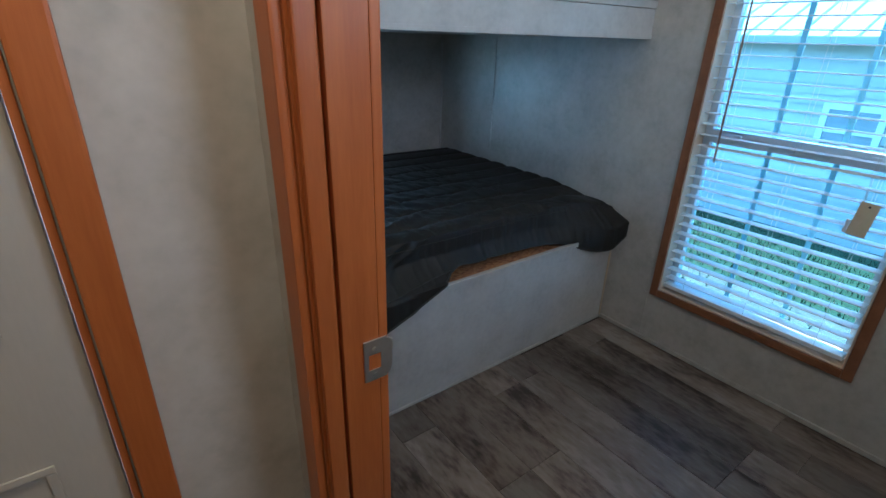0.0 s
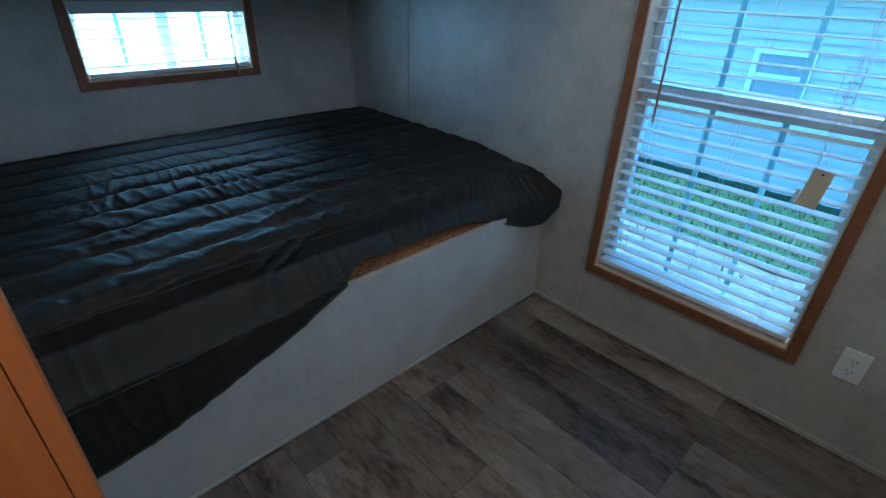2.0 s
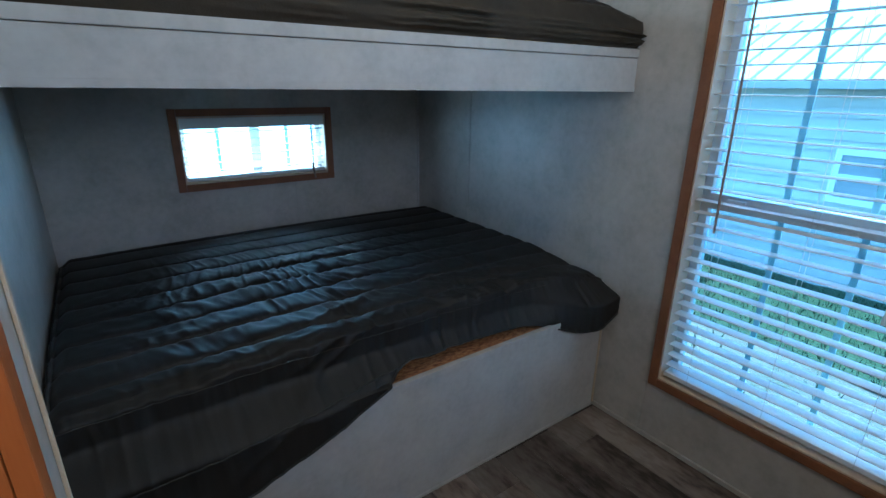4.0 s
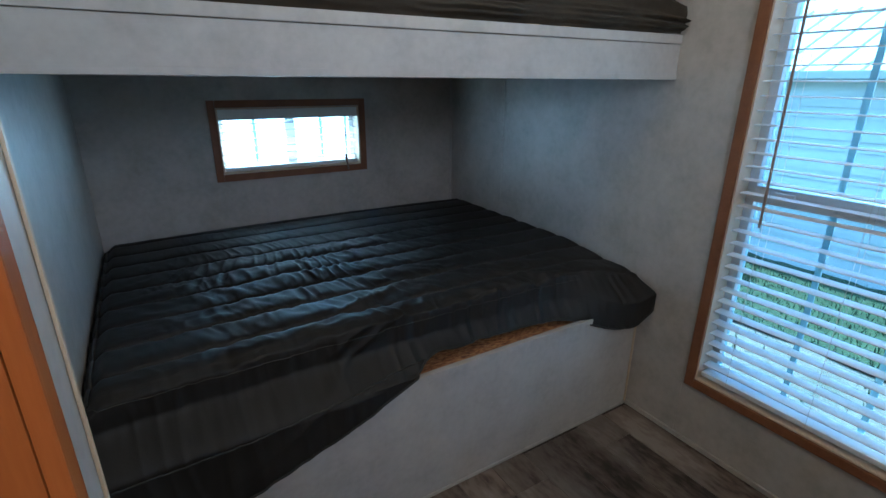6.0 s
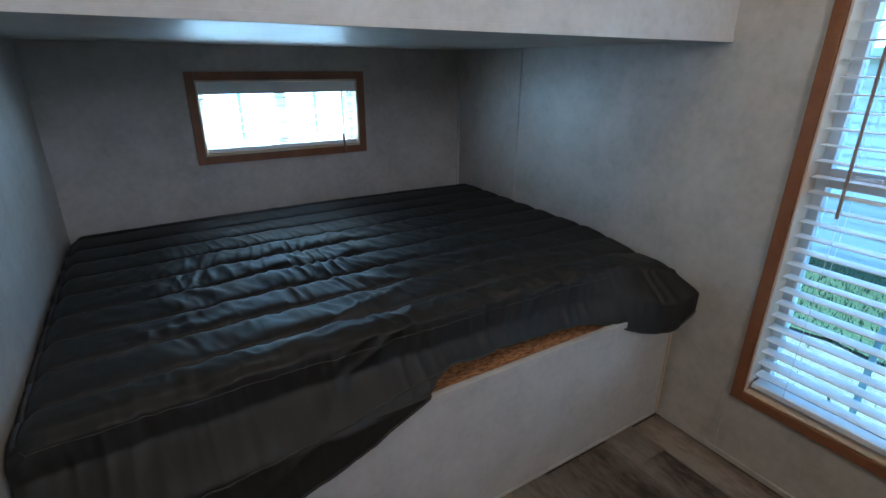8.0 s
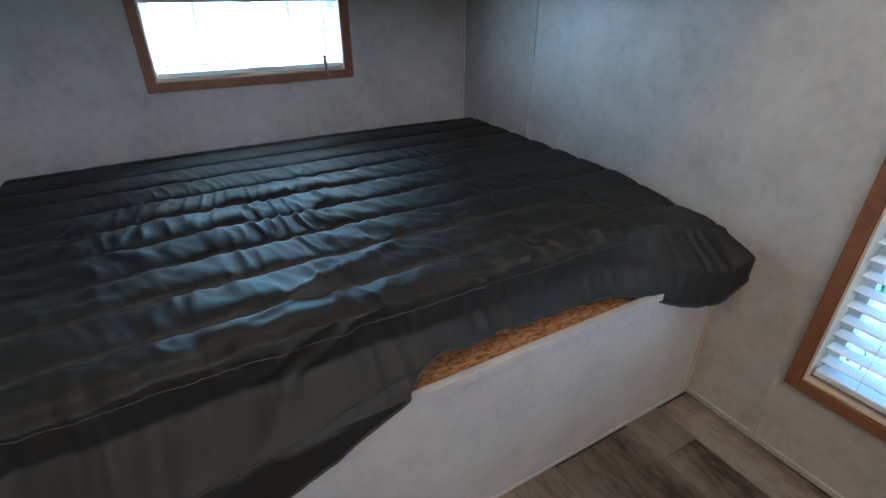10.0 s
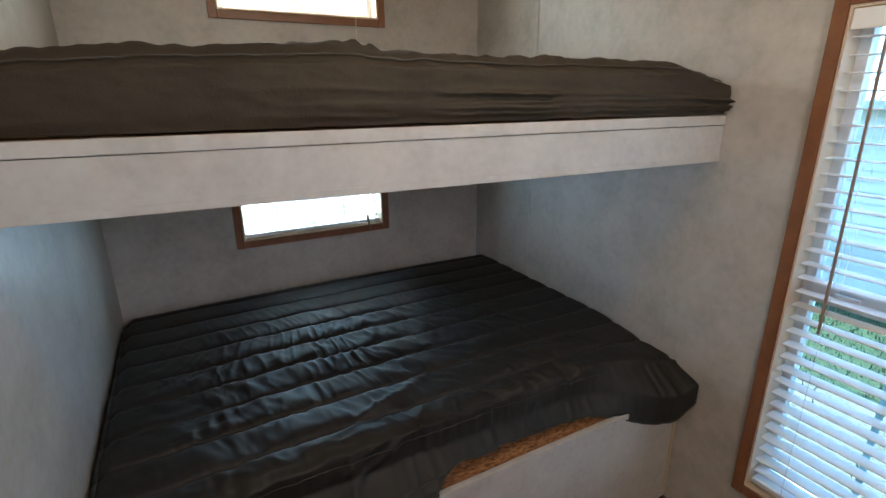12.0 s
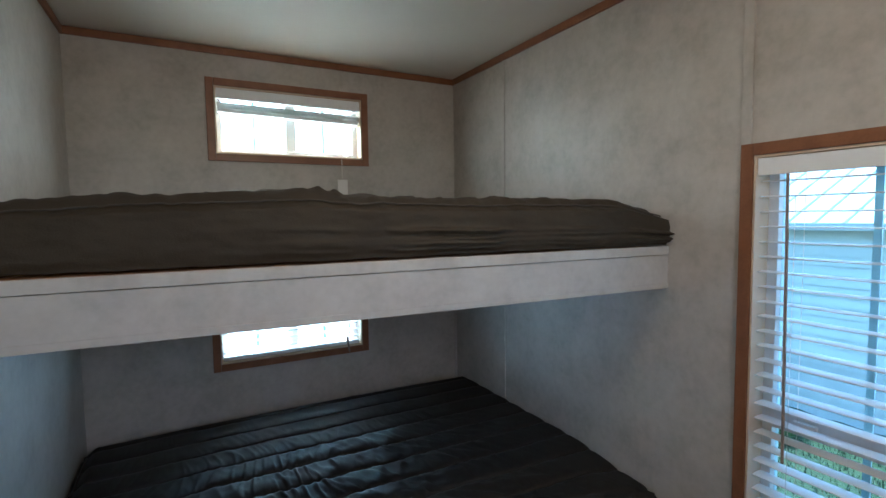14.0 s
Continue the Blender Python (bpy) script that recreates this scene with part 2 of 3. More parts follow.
# battens over the wallboard joints
for nm, lo, hi in (("batten_east", (XE - 0.008, 1.139, WIN_E[3] + 0.037), (XE, 1.167, TZ)),
                   ("batten_low", (XE - 0.005, 1.176, 0.022), (XE, 1.194, 0.262)),
                   ("batten_far", (XE - 0.005, 2.394, 0.5), (XE, 2.412, 1.395)),
                   ("batten_far_top", (XE - 0.005, 2.390, 1.60), (XE, 2.408, TZ)),
                   ("batten_north", (1.348, YN - 0.003, 0.5), (1.362, YN, 0.900))):
    structure(nm, M_WALL, "narrow vinyl batten over a wallboard joint", "batten", (lo, hi), bevel=0.001)
for nm, lo, hi in (("trim_corner_low", (XE - 0.010, YN - 0.010, 0.5), (XE, YN, 1.395)),):
    structure(nm, M_BOARD, "small vinyl corner bead", "moulding", (lo, hi), bevel=0.002)
structure("baseboard", M_WALL, "narrow vinyl strip along the floor", "baseboard", ((XE - 0.008, YS, 0.004), (XE, YF - 0.012, 0.024)), bevel=0.002)
structure("trim_nook_edge", M_CREAM, "worn cream moulding on the wall's corner", "moulding",
          ((XW + 0.0005, 0.824, 0), (XW + 0.004, 0.833, CEIL)), bevel=0.001)
structure("trim_nook_cap", M_BOARD, "pale vinyl strip on the wall's corner", "moulding", ((XW - 0.016, 0.8345, 0), (XW + 0.002, 0.842, CEIL)), bevel=0.002)
structure("trim_nook_return", M_BOARD, "pale vinyl return beside the bunks", "moulding", ((XN, 0.8345, 0), (XW - 0.017, 0.840, CEIL)))

# ---- door frames ----
door_frame = thing("door_frame", "orange-brown stained maple door frame with strike plate", "door frame", "", "structure")
JF = 0.660                            # face of the far jamb
boxes("jamb", M_WOOD, door_frame, ((HALL_X - 0.004, JF, 0), (0.310, DOOR_Y1 + 0.003, DOOR_H + 0.012)), bevel=0.002)
boxes("jamb", M_WOOD, door_frame, ((0.319, JF, 0), (0.3765, DOOR_Y1 + 0.003, DOOR_H + 0.012)), bevel=0.002)
boxes("jamb_groove", M_WOOD, door_frame, ((0.3105, DOOR_Y1 - 0.001, 0), (0.3185, DOOR_Y1 + 0.003, DOOR_H + 0.012)))
boxes("jamb", M_WOOD, door_frame, ((HALL_X - 0.004, DOOR_Y0 - 0.003, 0), (0.390, DOOR_Y0 + 0.012, DOOR_H + 0.012)), bevel=0.002)
boxes("head_jamb", M_WOOD, door_frame, ((HALL_X - 0.004, DOOR_Y0 + 0.013, DOOR_H - 0.003), (0.390, JF - 0.001, DOOR_H + 0.012)), bevel=0.002)
boxes("door_stop", M_WOOD, door_frame, ((HALL_X + 0.000, JF - 0.011, 0), (0.3085, JF - 0.0005, DOOR_H - 0.004)), bevel=0.003)
boxes("casing", M_WOOD, door_frame, ((0.377, JF + 0.0005, 0), (0.392, JF + 0.034, DOOR_H + 0.05)), bevel=0.003)
boxes("casing", M_WOOD, door_frame, ((0.377, DOOR_Y0 - 0.05, 0), (0.397, DOOR_Y0 - 0.004, DOOR_H + 0.05)), bevel=0.006)
boxes("casing", M_WOOD, door_frame, ((0.264, JF + 0.004, 0), (0.2775, JF + 0.052, DOOR_H + 0.05)), bevel=0.004)
bm = bmesh.new()
Z0, Z1, X0, X1, HX = 0.898, 0.970, 0.350, 0.388, 0.367
for lo, hi in (((X0, JF - 0.003, Z0), (HX - 0.010, JF - 0.0004, Z1)), ((HX + 0.011, JF - 0.003, Z0), (X1, JF - 0.0004, Z1)),
               ((HX - 0.010, JF - 0.003, Z0), (HX + 0.011, JF - 0.0004, 0.917)), ((HX - 0.010, JF - 0.003, 0.945), (HX + 0.011, JF - 0.0004, Z1))):
    box(bm, lo, hi)
for k in range(5):
    a = k / 5 * 1.2
    x, y = X1 + 0.011 * math.sin(a), JF - 0.003 + 0.011 * (1 - math.cos(a))
    zin = 0.004 + 0.002 * k
    box(bm, (x - 0.0005, y, Z0 + zin), (x + 0.004, y + 0.003, Z1 - zin))
plate = part("strike_plate", bm, M_STEEL, door_frame, "satin nickel strike plate")
boxes("latch_hole", M_WOOD, plate, ((HX - 0.010, JF - 0.0016, 0.917), (HX + 0.011, JF - 0.0006, 0.945)), label="raw wood inside the latch hole")
for z in (0.908, 0.954):
    bm = bmesh.new()
    rod(bm, (HX, JF - 0.0045, z), (HX, JF - 0.003, z), 0.0035, 10)
    part("screw", bm, M_STEEL, plate)

hall_frame = thing("hall_door_frame", "orange-brown stained maple casing of a closed door", "door frame", "", "structure")
boxes("casing", M_WOOD, hall_frame, ((0.0425, HALL_END - 0.016, 0), (0.088, HALL_END - 0.0005, DOOR_H + 0.05)), bevel=0.005)
boxes("casing", M_WOOD, hall_frame, ((HALL_DOOR[0] - 0.046, HALL_END - 0.016, 0), (HALL_DOOR[0] - 0.002, HALL_END - 0.0005, DOOR_H + 0.05)), bevel=0.005)
boxes("head_casing", M_WOOD, hall_frame, ((HALL_DOOR[0] - 0.001, HALL_END - 0.016, DOOR_H + 0.003), (0.0415, HALL_END - 0.0005, DOOR_H + 0.05)), bevel=0.005)
boxes("jamb", M_WOOD, hall_frame, ((0.030, HALL_END - 0.004, 0), (0.0395, 0.870, DOOR_H)), bevel=0.001)
hall_door = thing("door_1", "closed cream moulded panel door in a maple frame", "door", "", "structure")
DL, DR, DY = HALL_DOOR[0] + 0.012, 0.026, 0.816
bm = bmesh.new()
box(bm, (DL, DY, 0.01), (DR, DY + 0.03, DOOR_H - 0.012), 0.002)
part("door_slab", bm, M_DOOR, hall_door)
for x0, x1 in ((DL + 0.07, (DL + DR) / 2 - 0.03), ((DL + DR) / 2 + 0.03, DR - 0.068)):
    for z0, z1 in ((0.16, 0.838), (1.042, 1.90)):
        bm = bmesh.new()
        w, pr = 0.012, 0.0045
        for lo, hi in (((x0, DY - pr, z0), (x1, DY - 0.0005, z0 + w)), ((x0, DY - pr, z1 - w), (x1, DY - 0.0005, z1)),
                       ((x0, DY - pr, z0 + w), (x0 + w, DY - 0.0005, z1 - w)), ((x1 - w, DY - pr, z0 + w), (x1, DY - 0.0005, z1 - w))):
            box(bm, lo, hi, 0.002)
        part("panel_moulding", bm, M_DOOR, hall_door)


# ---- windows ----
def window(name, axis, at, opening, label, slider):
    """Wooden picture-frame trim, pale liner, white vinyl sash and panes, in an opening of the wall at that plane."""
    a0, a1, z0, z1 = opening
    top = thing(name, label, "window", "", "structure")

    def B(nm, mat, a, b, d0, d1, u, v, parent=top, bevel=0.0, lab=""):
        lo, hi = ((at + d0, a, u), (at + d1, b, v)) if axis == "x" else ((a, at + d0, u), (b, at + d1, v))
        return boxes(nm, mat, parent, (lo, hi), bevel=bevel, label=lab)

    w = 0.037
    B("frame_board", M_TRIM, a0 - w, a0 - 0.002, -0.013, -0.0005, z0 - w, z1 + w, bevel=0.003, lab="brown wood frame board")
    B("frame_board", M_TRIM, a1 + 0.002, a1 + w, -0.013, -0.0005, z0 - w, z1 + w, bevel=0.003, lab="brown wood frame board")
    B("frame_board", M_TRIM, a0 - 0.001, a1 + 0.001, -0.013, -0.0005, z0 - w, z0 - 0.002, bevel=0.003, lab="brown wood frame board")
    B("frame_board", M_TRIM, a0 - 0.001, a1 + 0.001, -0.013, -0.0005, z1 + 0.002, z1 + w, bevel=0.003, lab="brown wood frame board")
    t = 0.006
    B("liner", M_LINER, a0, a0 + t, -0.008, SKIN - 0.025, z0, z1, lab="pale wood liner")
    B("liner", M_LINER, a1 - t, a1, -0.008, SKIN - 0.025, z0, z1, lab="pale wood liner")
    B("sill", M_LINER, a0 + t, a1 - t, -0.008, SKIN - 0.025, z0, z0 + t, lab="pale wood sill")
    B("liner", M_LINER, a0 + t, a1 - t, -0.008, SKIN - 0.025, z1 - t, z1, lab="pale wood liner")
    f, d0, d1 = 0.034, SKIN - 0.024, SKIN + 0.02
    B("sash_frame", M_VINYL, a0, a0 + f, d0, d1, z0, z1, bevel=0.003)
    B("sash_frame", M_VINYL, a1 - f, a1, d0, d1, z0, z1, bevel=0.003)
    B("sash_frame", M_VINYL, a0 + f, a1 - f, d0, d1, z0, z0 + f, bevel=0.003)
    B("sash_frame", M_VINYL, a0 + f, a1 - f, d0, d1, z1 - f, z1, bevel=0.003)
    panes = []
    if slider:
        c = (a0 + a1) / 2
        B("mullion", M_VINYL, c - 0.026, c + 0.026, d0 - 0.004, d1 - 0.008, z0 + f, z1 - f, bevel=0.003)
        panes = [(a0 + f, c - 0.026, z0 + f, z1 - f), (c + 0.026, a1 - f, z0 + f, z1 - f)]
        for p in panes:
            y = (p[0] + p[1]) / 2
            B("glazing_bar", M_VINYL, y - 0.008, y + 0.008, d1 - 0.013, d1 - 0.006, p[2] + 0.001, p[3] - 0.001)
    else:
        c = 1.035
        B("meeting_rail", M_VINYL, a0 + f, a1 - f, d0 - 0.006, d1 - 0.008, c - 0.028, c + 0.028, bevel=0.004)
        for y in (a0 + 0.13, a1 - 0.13):
            B("sash_lock", M_VINYL, y - 0.03, y + 0.03, d0 - 0.022, d0 - 0.0065, c + 0.004, c + 0.018, bevel=0.004)
        B("lift_handle", M_VINYL, (a0 + a1) / 2 - 0.10, (a0 + a1) / 2 + 0.10, d0 - 0.014, d0 - 0.0065, c - 0.022, c - 0.012, bevel=0.002)
        panes = [(a0 + f, a1 - f, z0 + f, c - 0.028), (a0 + f, a1 - f, c + 0.028, z1 - f)]
        for p in panes:
            for k in (1, 2):
                y = p[0] + (p[1] - p[0]) * k / 3
                B("glazing_bar", M_VINYL, y - 0.009, y + 0.009, d1 - 0.013, d1 - 0.006, p[2] + 0.001, p[3] - 0.001)
    for p in panes:
        g = B("pane", M_GLASS, p[0], p[1], d1 - 0.022, d1 - 0.018, p[2], p[3])
        g.visible_shadow = False
    return top


window("window_1", "x", XE, WIN_E, "tall brown-framed window with white vinyl sashes", False)
window("window_2", "y", YN, WIN_LOW, "small brown-framed sliding window above the lower bunk", True)
window("window_3", "y", YN, WIN_TOP, "small brown-framed sliding window above the upper bunk", True)


# added opening behind the view; its warm lamp is fill light from the south
structure("south_fill_frame", M_TRIM, "plain brown frame of an added, unseen fill-light opening in the closing wall", "window",
          ((FILL_S[0] - 0.037, YS, FILL_S[2] - 0.037), (FILL_S[0], YS + 0.012, FILL_S[3] + 0.037)), ((FILL_S[1], YS, FILL_S[2] - 0.037), (FILL_S[1] + 0.037, YS + 0.012, FILL_S[3] + 0.037)),
          ((FILL_S[0], YS, FILL_S[2] - 0.037), (FILL_S[1], YS + 0.012, FILL_S[2])), ((FILL_S[0], YS, FILL_S[3]), (FILL_S[1], YS + 0.012, FILL_S[3] + 0.037)))
south_light = new("south_fill_light", bpy.data.lights.new("south_fill_light", "AREA"))
south_light.data.shape, south_light.data.size, south_light.data.size_y = "RECTANGLE", FILL_S[1] - FILL_S[0] - 0.02, FILL_S[3] - FILL_S[2] - 0.02
south_light.data.energy, south_light.data.color = SOUTH_FILL_W, (1.0, 0.80, 0.60)
south_light.matrix_world = pose((FILL_S[0] + FILL_S[1]) / 2, YS - 0.03, (FILL_S[2] + FILL_S[3]) / 2, 90, 0, 0)


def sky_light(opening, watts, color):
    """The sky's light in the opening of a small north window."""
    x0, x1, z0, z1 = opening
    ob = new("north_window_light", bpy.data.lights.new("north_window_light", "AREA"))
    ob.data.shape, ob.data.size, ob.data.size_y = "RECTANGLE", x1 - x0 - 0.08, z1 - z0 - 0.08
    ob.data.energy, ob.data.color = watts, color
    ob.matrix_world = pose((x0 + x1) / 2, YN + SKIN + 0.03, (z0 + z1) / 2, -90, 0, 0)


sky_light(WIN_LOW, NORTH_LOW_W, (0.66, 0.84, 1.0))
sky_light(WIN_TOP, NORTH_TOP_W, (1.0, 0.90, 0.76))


def slat_mesh(length, depth):
    """A gently crowned slat along x."""
    bm = bmesh.new()
    n = 5
    rows = []
    for s in (1, -1):
        for k in range(n):
            f = k / (n - 1) - 0.5
            z = 0.0022 * (1 - 4 * f * f) + s * 0.0012
            rows.append([bm.verts.new((x, f * depth, z)) for x in (-length / 2, length / 2)])
    for base in (0, n):
        for k in range(n - 1):
            q = rows[base + k], rows[base + k + 1]
            bm.faces.new((q[0][0], q[0][1], q[1][1], q[1][0]))
    for k in (0, n - 1):
        bm.faces.new((rows[k][0], rows[k][1], rows[n + k][1], rows[n + k][0]))
    for e in (0, 1):
        for k in range(n - 1):
            bm.faces.new((rows[k][e], rows[k + 1][e], rows[n + k + 1][e], rows[n + k][e]))
    bmesh.ops.recalc_face_normals(bm, faces=bm.faces)
    me = bpy.data.meshes.new("slat")
    bm.to_mesh(me)
    bm.free()
    me.materials.append(M_SLAT)
    return me


def blind(length, z_top, z_bottom, label, drop=None, pitch=0.0445, ladders=(0.14, 0.5, 0.86)):
    """A horizontal blind along local x, hanging below z_top. drop: height of the bottom rail when it is drawn up."""
    top = thing("window_blind", label, "window blind")
    boxes("valance", M_SLAT, top, ((-length / 2, -0.030, z_top - 0.052), (length / 2, -0.022, z_top - 0.002)), bevel=0.003)
    boxes("headrail", M_SLAT, top, ((-length / 2 + 0.004, -0.018, z_top - 0.045), (length / 2 - 0.004, 0.022, z_top - 0.002)), bevel=0.002)
    me = slat_mesh(length - 0.012, 0.048)
    low = z_bottom if drop is None else drop
    if drop is None:
        n = int((z_top - 0.06 - z_bottom) / pitch)
        for k in range(n):
            s = new("slat", me)
            s.parent = top
            s.matrix_basis = pose(random.uniform(-0.0015, 0.0015), 0, z_bottom + (k + 1) * pitch, random.uniform(-1.2, 1.2), random.uniform(-0.12, 0.12), 0)
    else:
        for k in range(7):
            s = new("slat", me)
            s.parent = top
            s.matrix_basis = pose(random.uniform(-0.003, 0.003), random.uniform(-0.004, 0.004), low + 0.012 + k * 0.0052, random.uniform(-6, 9), 1.2 + random.uniform(-0.5, 0.5), 0)
        for k in range(2):
            s = new("slat", me)
            s.parent = top
            s.matrix_basis = pose(0, 0.002, low + 0.068 + k * 0.012, 5 + 9 * k, 0.8 + 0.9 * k, 0)
    bm = bmesh.new()
    box(bm, (-length / 2 + 0.006, -0.025, -0.009), (length / 2 - 0.006, 0.025, 0.009), 0.004)
    rail = part("bottom_rail", bm, M_SLAT, top)
    rail.matrix_basis = pose(0, 0, low + 0.004, 0, 1.2 if drop else 0, 0)
    for f in ladders:
        x = (f - 0.5) * length
        for y in (-0.026, 0.026):
            bm = bmesh.new()
            rod(bm, (x, y, low - 0.004), (x, y, z_top - 0.045), 0.0007, 5)
            part("ladder_cord", bm, M_CORD, top)
    return top


def pull_cord(parent, x, y, z_top, z_low, spread=0.006):
    for s in (-1, 1):
        bm = bmesh.new()
        rod(bm, (x + s * spread, y, z_top), (x + s * 0.002, y, z_low), 0.0009, 6)
        part("pull_cord", bm, M_CORD, parent)


b1 = blind(WIN_E[1] - WIN_E[0] - 0.016, WIN_E[3] - 0.006, WIN_E[2] + 0.028, "white two-inch slat blind, lowered and open, in the tall window")
b1.matrix_basis = pose(XE + 0.026, (WIN_E[0] + WIN_E[1]) / 2, 0, 0, 0, -90)
YM = (WIN_E[0] + WIN_E[1]) / 2
bm = bmesh.new()
rod(bm, (-(1.035 - YM), -0.036, 1.77), (-(1.018 - YM), -0.050, 0.945), 0.0042, 6)
part("tilt_wand", bm, M_WAND, b1, "grey-brown tilt wand")
pull_cord(b1, 0.245, -0.036, 1.775, 0.905)
bm = bmesh.new()
box(bm, (-0.027, -0.0006, -0.060), (0.027, 0.0006, 0.060))
tag = part("card_tag", bm, M_TAG, b1, "buff card tag on the pull cord")
tag.matrix_basis = pose(0.262, -0.042, 0.855, 0, 6, 8)
bm = bmesh.new()
rod(bm, (0, -0.001, 0.047), (0, 0.001, 0.047), 0.004, 10)
hole_ob = part("tag_eyelet", bm, M_INK, tag)
bm = bmesh.new()
rod(bm, (0.225, -0.036, 0.845), (0.222, -0.036, 0.80), 0.006, 10)
part("cord_tassel", bm, M_PLATE, b1, "small white cord tassel")


def sticker(y0, y1, z0, z1, bars):
    """A clear glass sticker: a thin dark outline and bars where its print is."""
    st = thing("glass_sticker", "clear sticker with a dark outline on the window glass", "sticker")
    x, w = XE + SKIN - 0.003, 0.0012
    bm = bmesh.new()
    for lo, hi in (((x - 0.0004, y0, z0), (x, y1, z0 + w)), ((x - 0.0004, y0, z1 - w), (x, y1, z1)),
                   ((x - 0.0004, y0, z0 + w), (x, y0 + w, z1 - w)), ((x - 0.0004, y1 - w, z0 + w), (x, y1, z1 - w))):
        box(bm, lo, hi)
    part("outline", bm, M_INK, st)
    for k in range(bars):
        z = z1 - (k + 1) * (z1 - z0) / (bars + 1)
        boxes("print_line", M_INK, st, ((x - 0.0004, y0 + 0.006, z - 0.0015), (x, y1 - 0.006 - 0.008 * (k % 2), z + 0.0015)))


sticker(0.505, 0.550, 1.085, 1.185, 4)
sticker(0.690, 0.787, 0.385, 0.445, 0)
b2 = blind(WIN_LOW[1] - WIN_LOW[0] - 0.016, WIN_LOW[3] - 0.006, WIN_LOW[2] + 0.016, "white slat blind, lowered and open, above the lower bunk", pitch=0.038, ladders=(0.2, 0.5, 0.8))
b2.matrix_basis = pose((WIN_LOW[0] + WIN_LOW[1]) / 2, YN + 0.026, 0, 0, 0, 0)
XM = (WIN_LOW[0] + WIN_LOW[1]) / 2
pull_cord(b2, 1.45 - XM, -0.050, 1.215, 0.99, 0.004)
bm = bmesh.new()
bmesh.ops.create_cone(bm, cap_ends=True, segments=10, radius1=0.009, radius2=0.005, depth=0.03, matrix=Matrix.Translation((1.448 - XM, -0.052, 0.985)))
rod(bm, (1.449 - XM, -0.052, 0.972), (1.458 - XM, -0.052, 0.912), 0.0055, 8)
part("cord_tassel", bm, M_WAND, b2, "grey-brown cord tassel")
b3 = blind(WIN_TOP[1] - WIN_TOP[0] - 0.016, WIN_TOP[3] - 0.006, WIN_TOP[2] + 0.016, "white slat blind, drawn up unevenly, above the upper bunk", drop=2.190, ladders=(0.16, 0.84))
b3.matrix_basis = pose((WIN_TOP[0] + WIN_TOP[1]) / 2, YN + 0.026, 0, 0, 0, 0)
XM3 = (WIN_TOP[0] + WIN_TOP[1]) / 2
pull_cord(b3, 1.446 - XM3, -0.043, 2.27, 1.87, 0.004)
bm = bmesh.new()
box(bm, (1.418 - XM3, -0.048, 1.772), (1.474 - XM3, -0.0455, 1.872), 0.001)
part("card_tag", bm, M_PLATE, b3, "white card tag on the pull cord")

# ---- outlet ----
outlet = thing("wall_outlet", "white duplex outlet low on the wallboard", "outlet")
outlet.matrix_basis = pose(XE, 0.220, 0.342)
boxes("cover_plate", M_PLATE, outlet, ((-0.006, -0.036, -0.057), (-0.0005, 0.036, 0.057)), bevel=0.002)
for z in (-0.020, 0.020):
    rec = boxes("receptacle", M_PLATE, outlet, ((-0.0085, -0.017, z - 0.014), (-0.0062, 0.017, z + 0.014)), bevel=0.001)
    for y, h in ((-0.006, 0.008), (0.006, 0.007)):
        boxes("slot", M_DARK, rec, ((-0.009, y - 0.001, z + 0.002 - h / 2), (-0.0086, y + 0.001, z + 0.002 + h / 2)))
    bm = bmesh.new()
    rod(bm, (-0.009, 0, z - 0.008), (-0.0086, 0, z - 0.008), 0.0025, 8)
    part("slot", bm, M_DARK, rec)
bm = bmesh.new()
rod(bm, (-0.0075, 0, 0), (-0.0062, 0, 0), 0.003, 10)
part("screw", bm, M_STEEL, outlet)

# ---- bunks ----
DECK1, DECK2 = 0.492, 1.545
lower = thing("lower_bunk", "built-in lower bunk with pale vinyl front and strand-board deck", "bunk bed")
boxes("front_panel", M_BOARD, lower, ((XN + 0.001, YF, 0), (XE - 0.001, YF + 0.016, 0.478)), bevel=0.001)
boxes("front_cap", M_BOARD, lower, ((XN + 0.001, YF - 0.005, 0.479), (XE - 0.001, YF + 0.016, 0.506)), bevel=0.003, label="pale edge moulding")
boxes("kick_strip", M_BOARD, lower, ((XN + 0.001, YF - 0.005, 0.0), (XE - 0.009, YF - 0.0005, 0.014)), bevel=0.003)
boxes("end_bead", M_CREAM, lower, ((XE - 0.009, YF - 0.007, 0.015), (XE - 0.0012, YF - 0.0005, 0.478)), bevel=0.002, label="narrow cream end bead")
boxes("deck", M_OSB, lower, ((XN + 0.002, YF + 0.017, DECK1 - 0.012), (XE - 0.002, YN - 0.002, DECK1)), label="strand-board deck")

upper = thing("upper_bunk", "built-in upper bunk with pale vinyl fascia and strand-board deck", "bunk bed")


def skewed(nm, mat, y_off0, y_off1, z0, z1, label="", bevel=0.0):
    """A board across the nook whose front runs slightly askew."""
    bm = bmesh.new()
    box(bm, (XN + 0.001, y_off0, z0), (XE - 0.001, y_off1, z1), bevel)
    for v in bm.verts:
        f = (v.co.x - XN) / (XE - XN)
        if v.co.y < 2.5:
            v.co.y += FASCIA_W * (1 - f) + FASCIA_E * f
    return part(nm, bm, mat, upper, label)


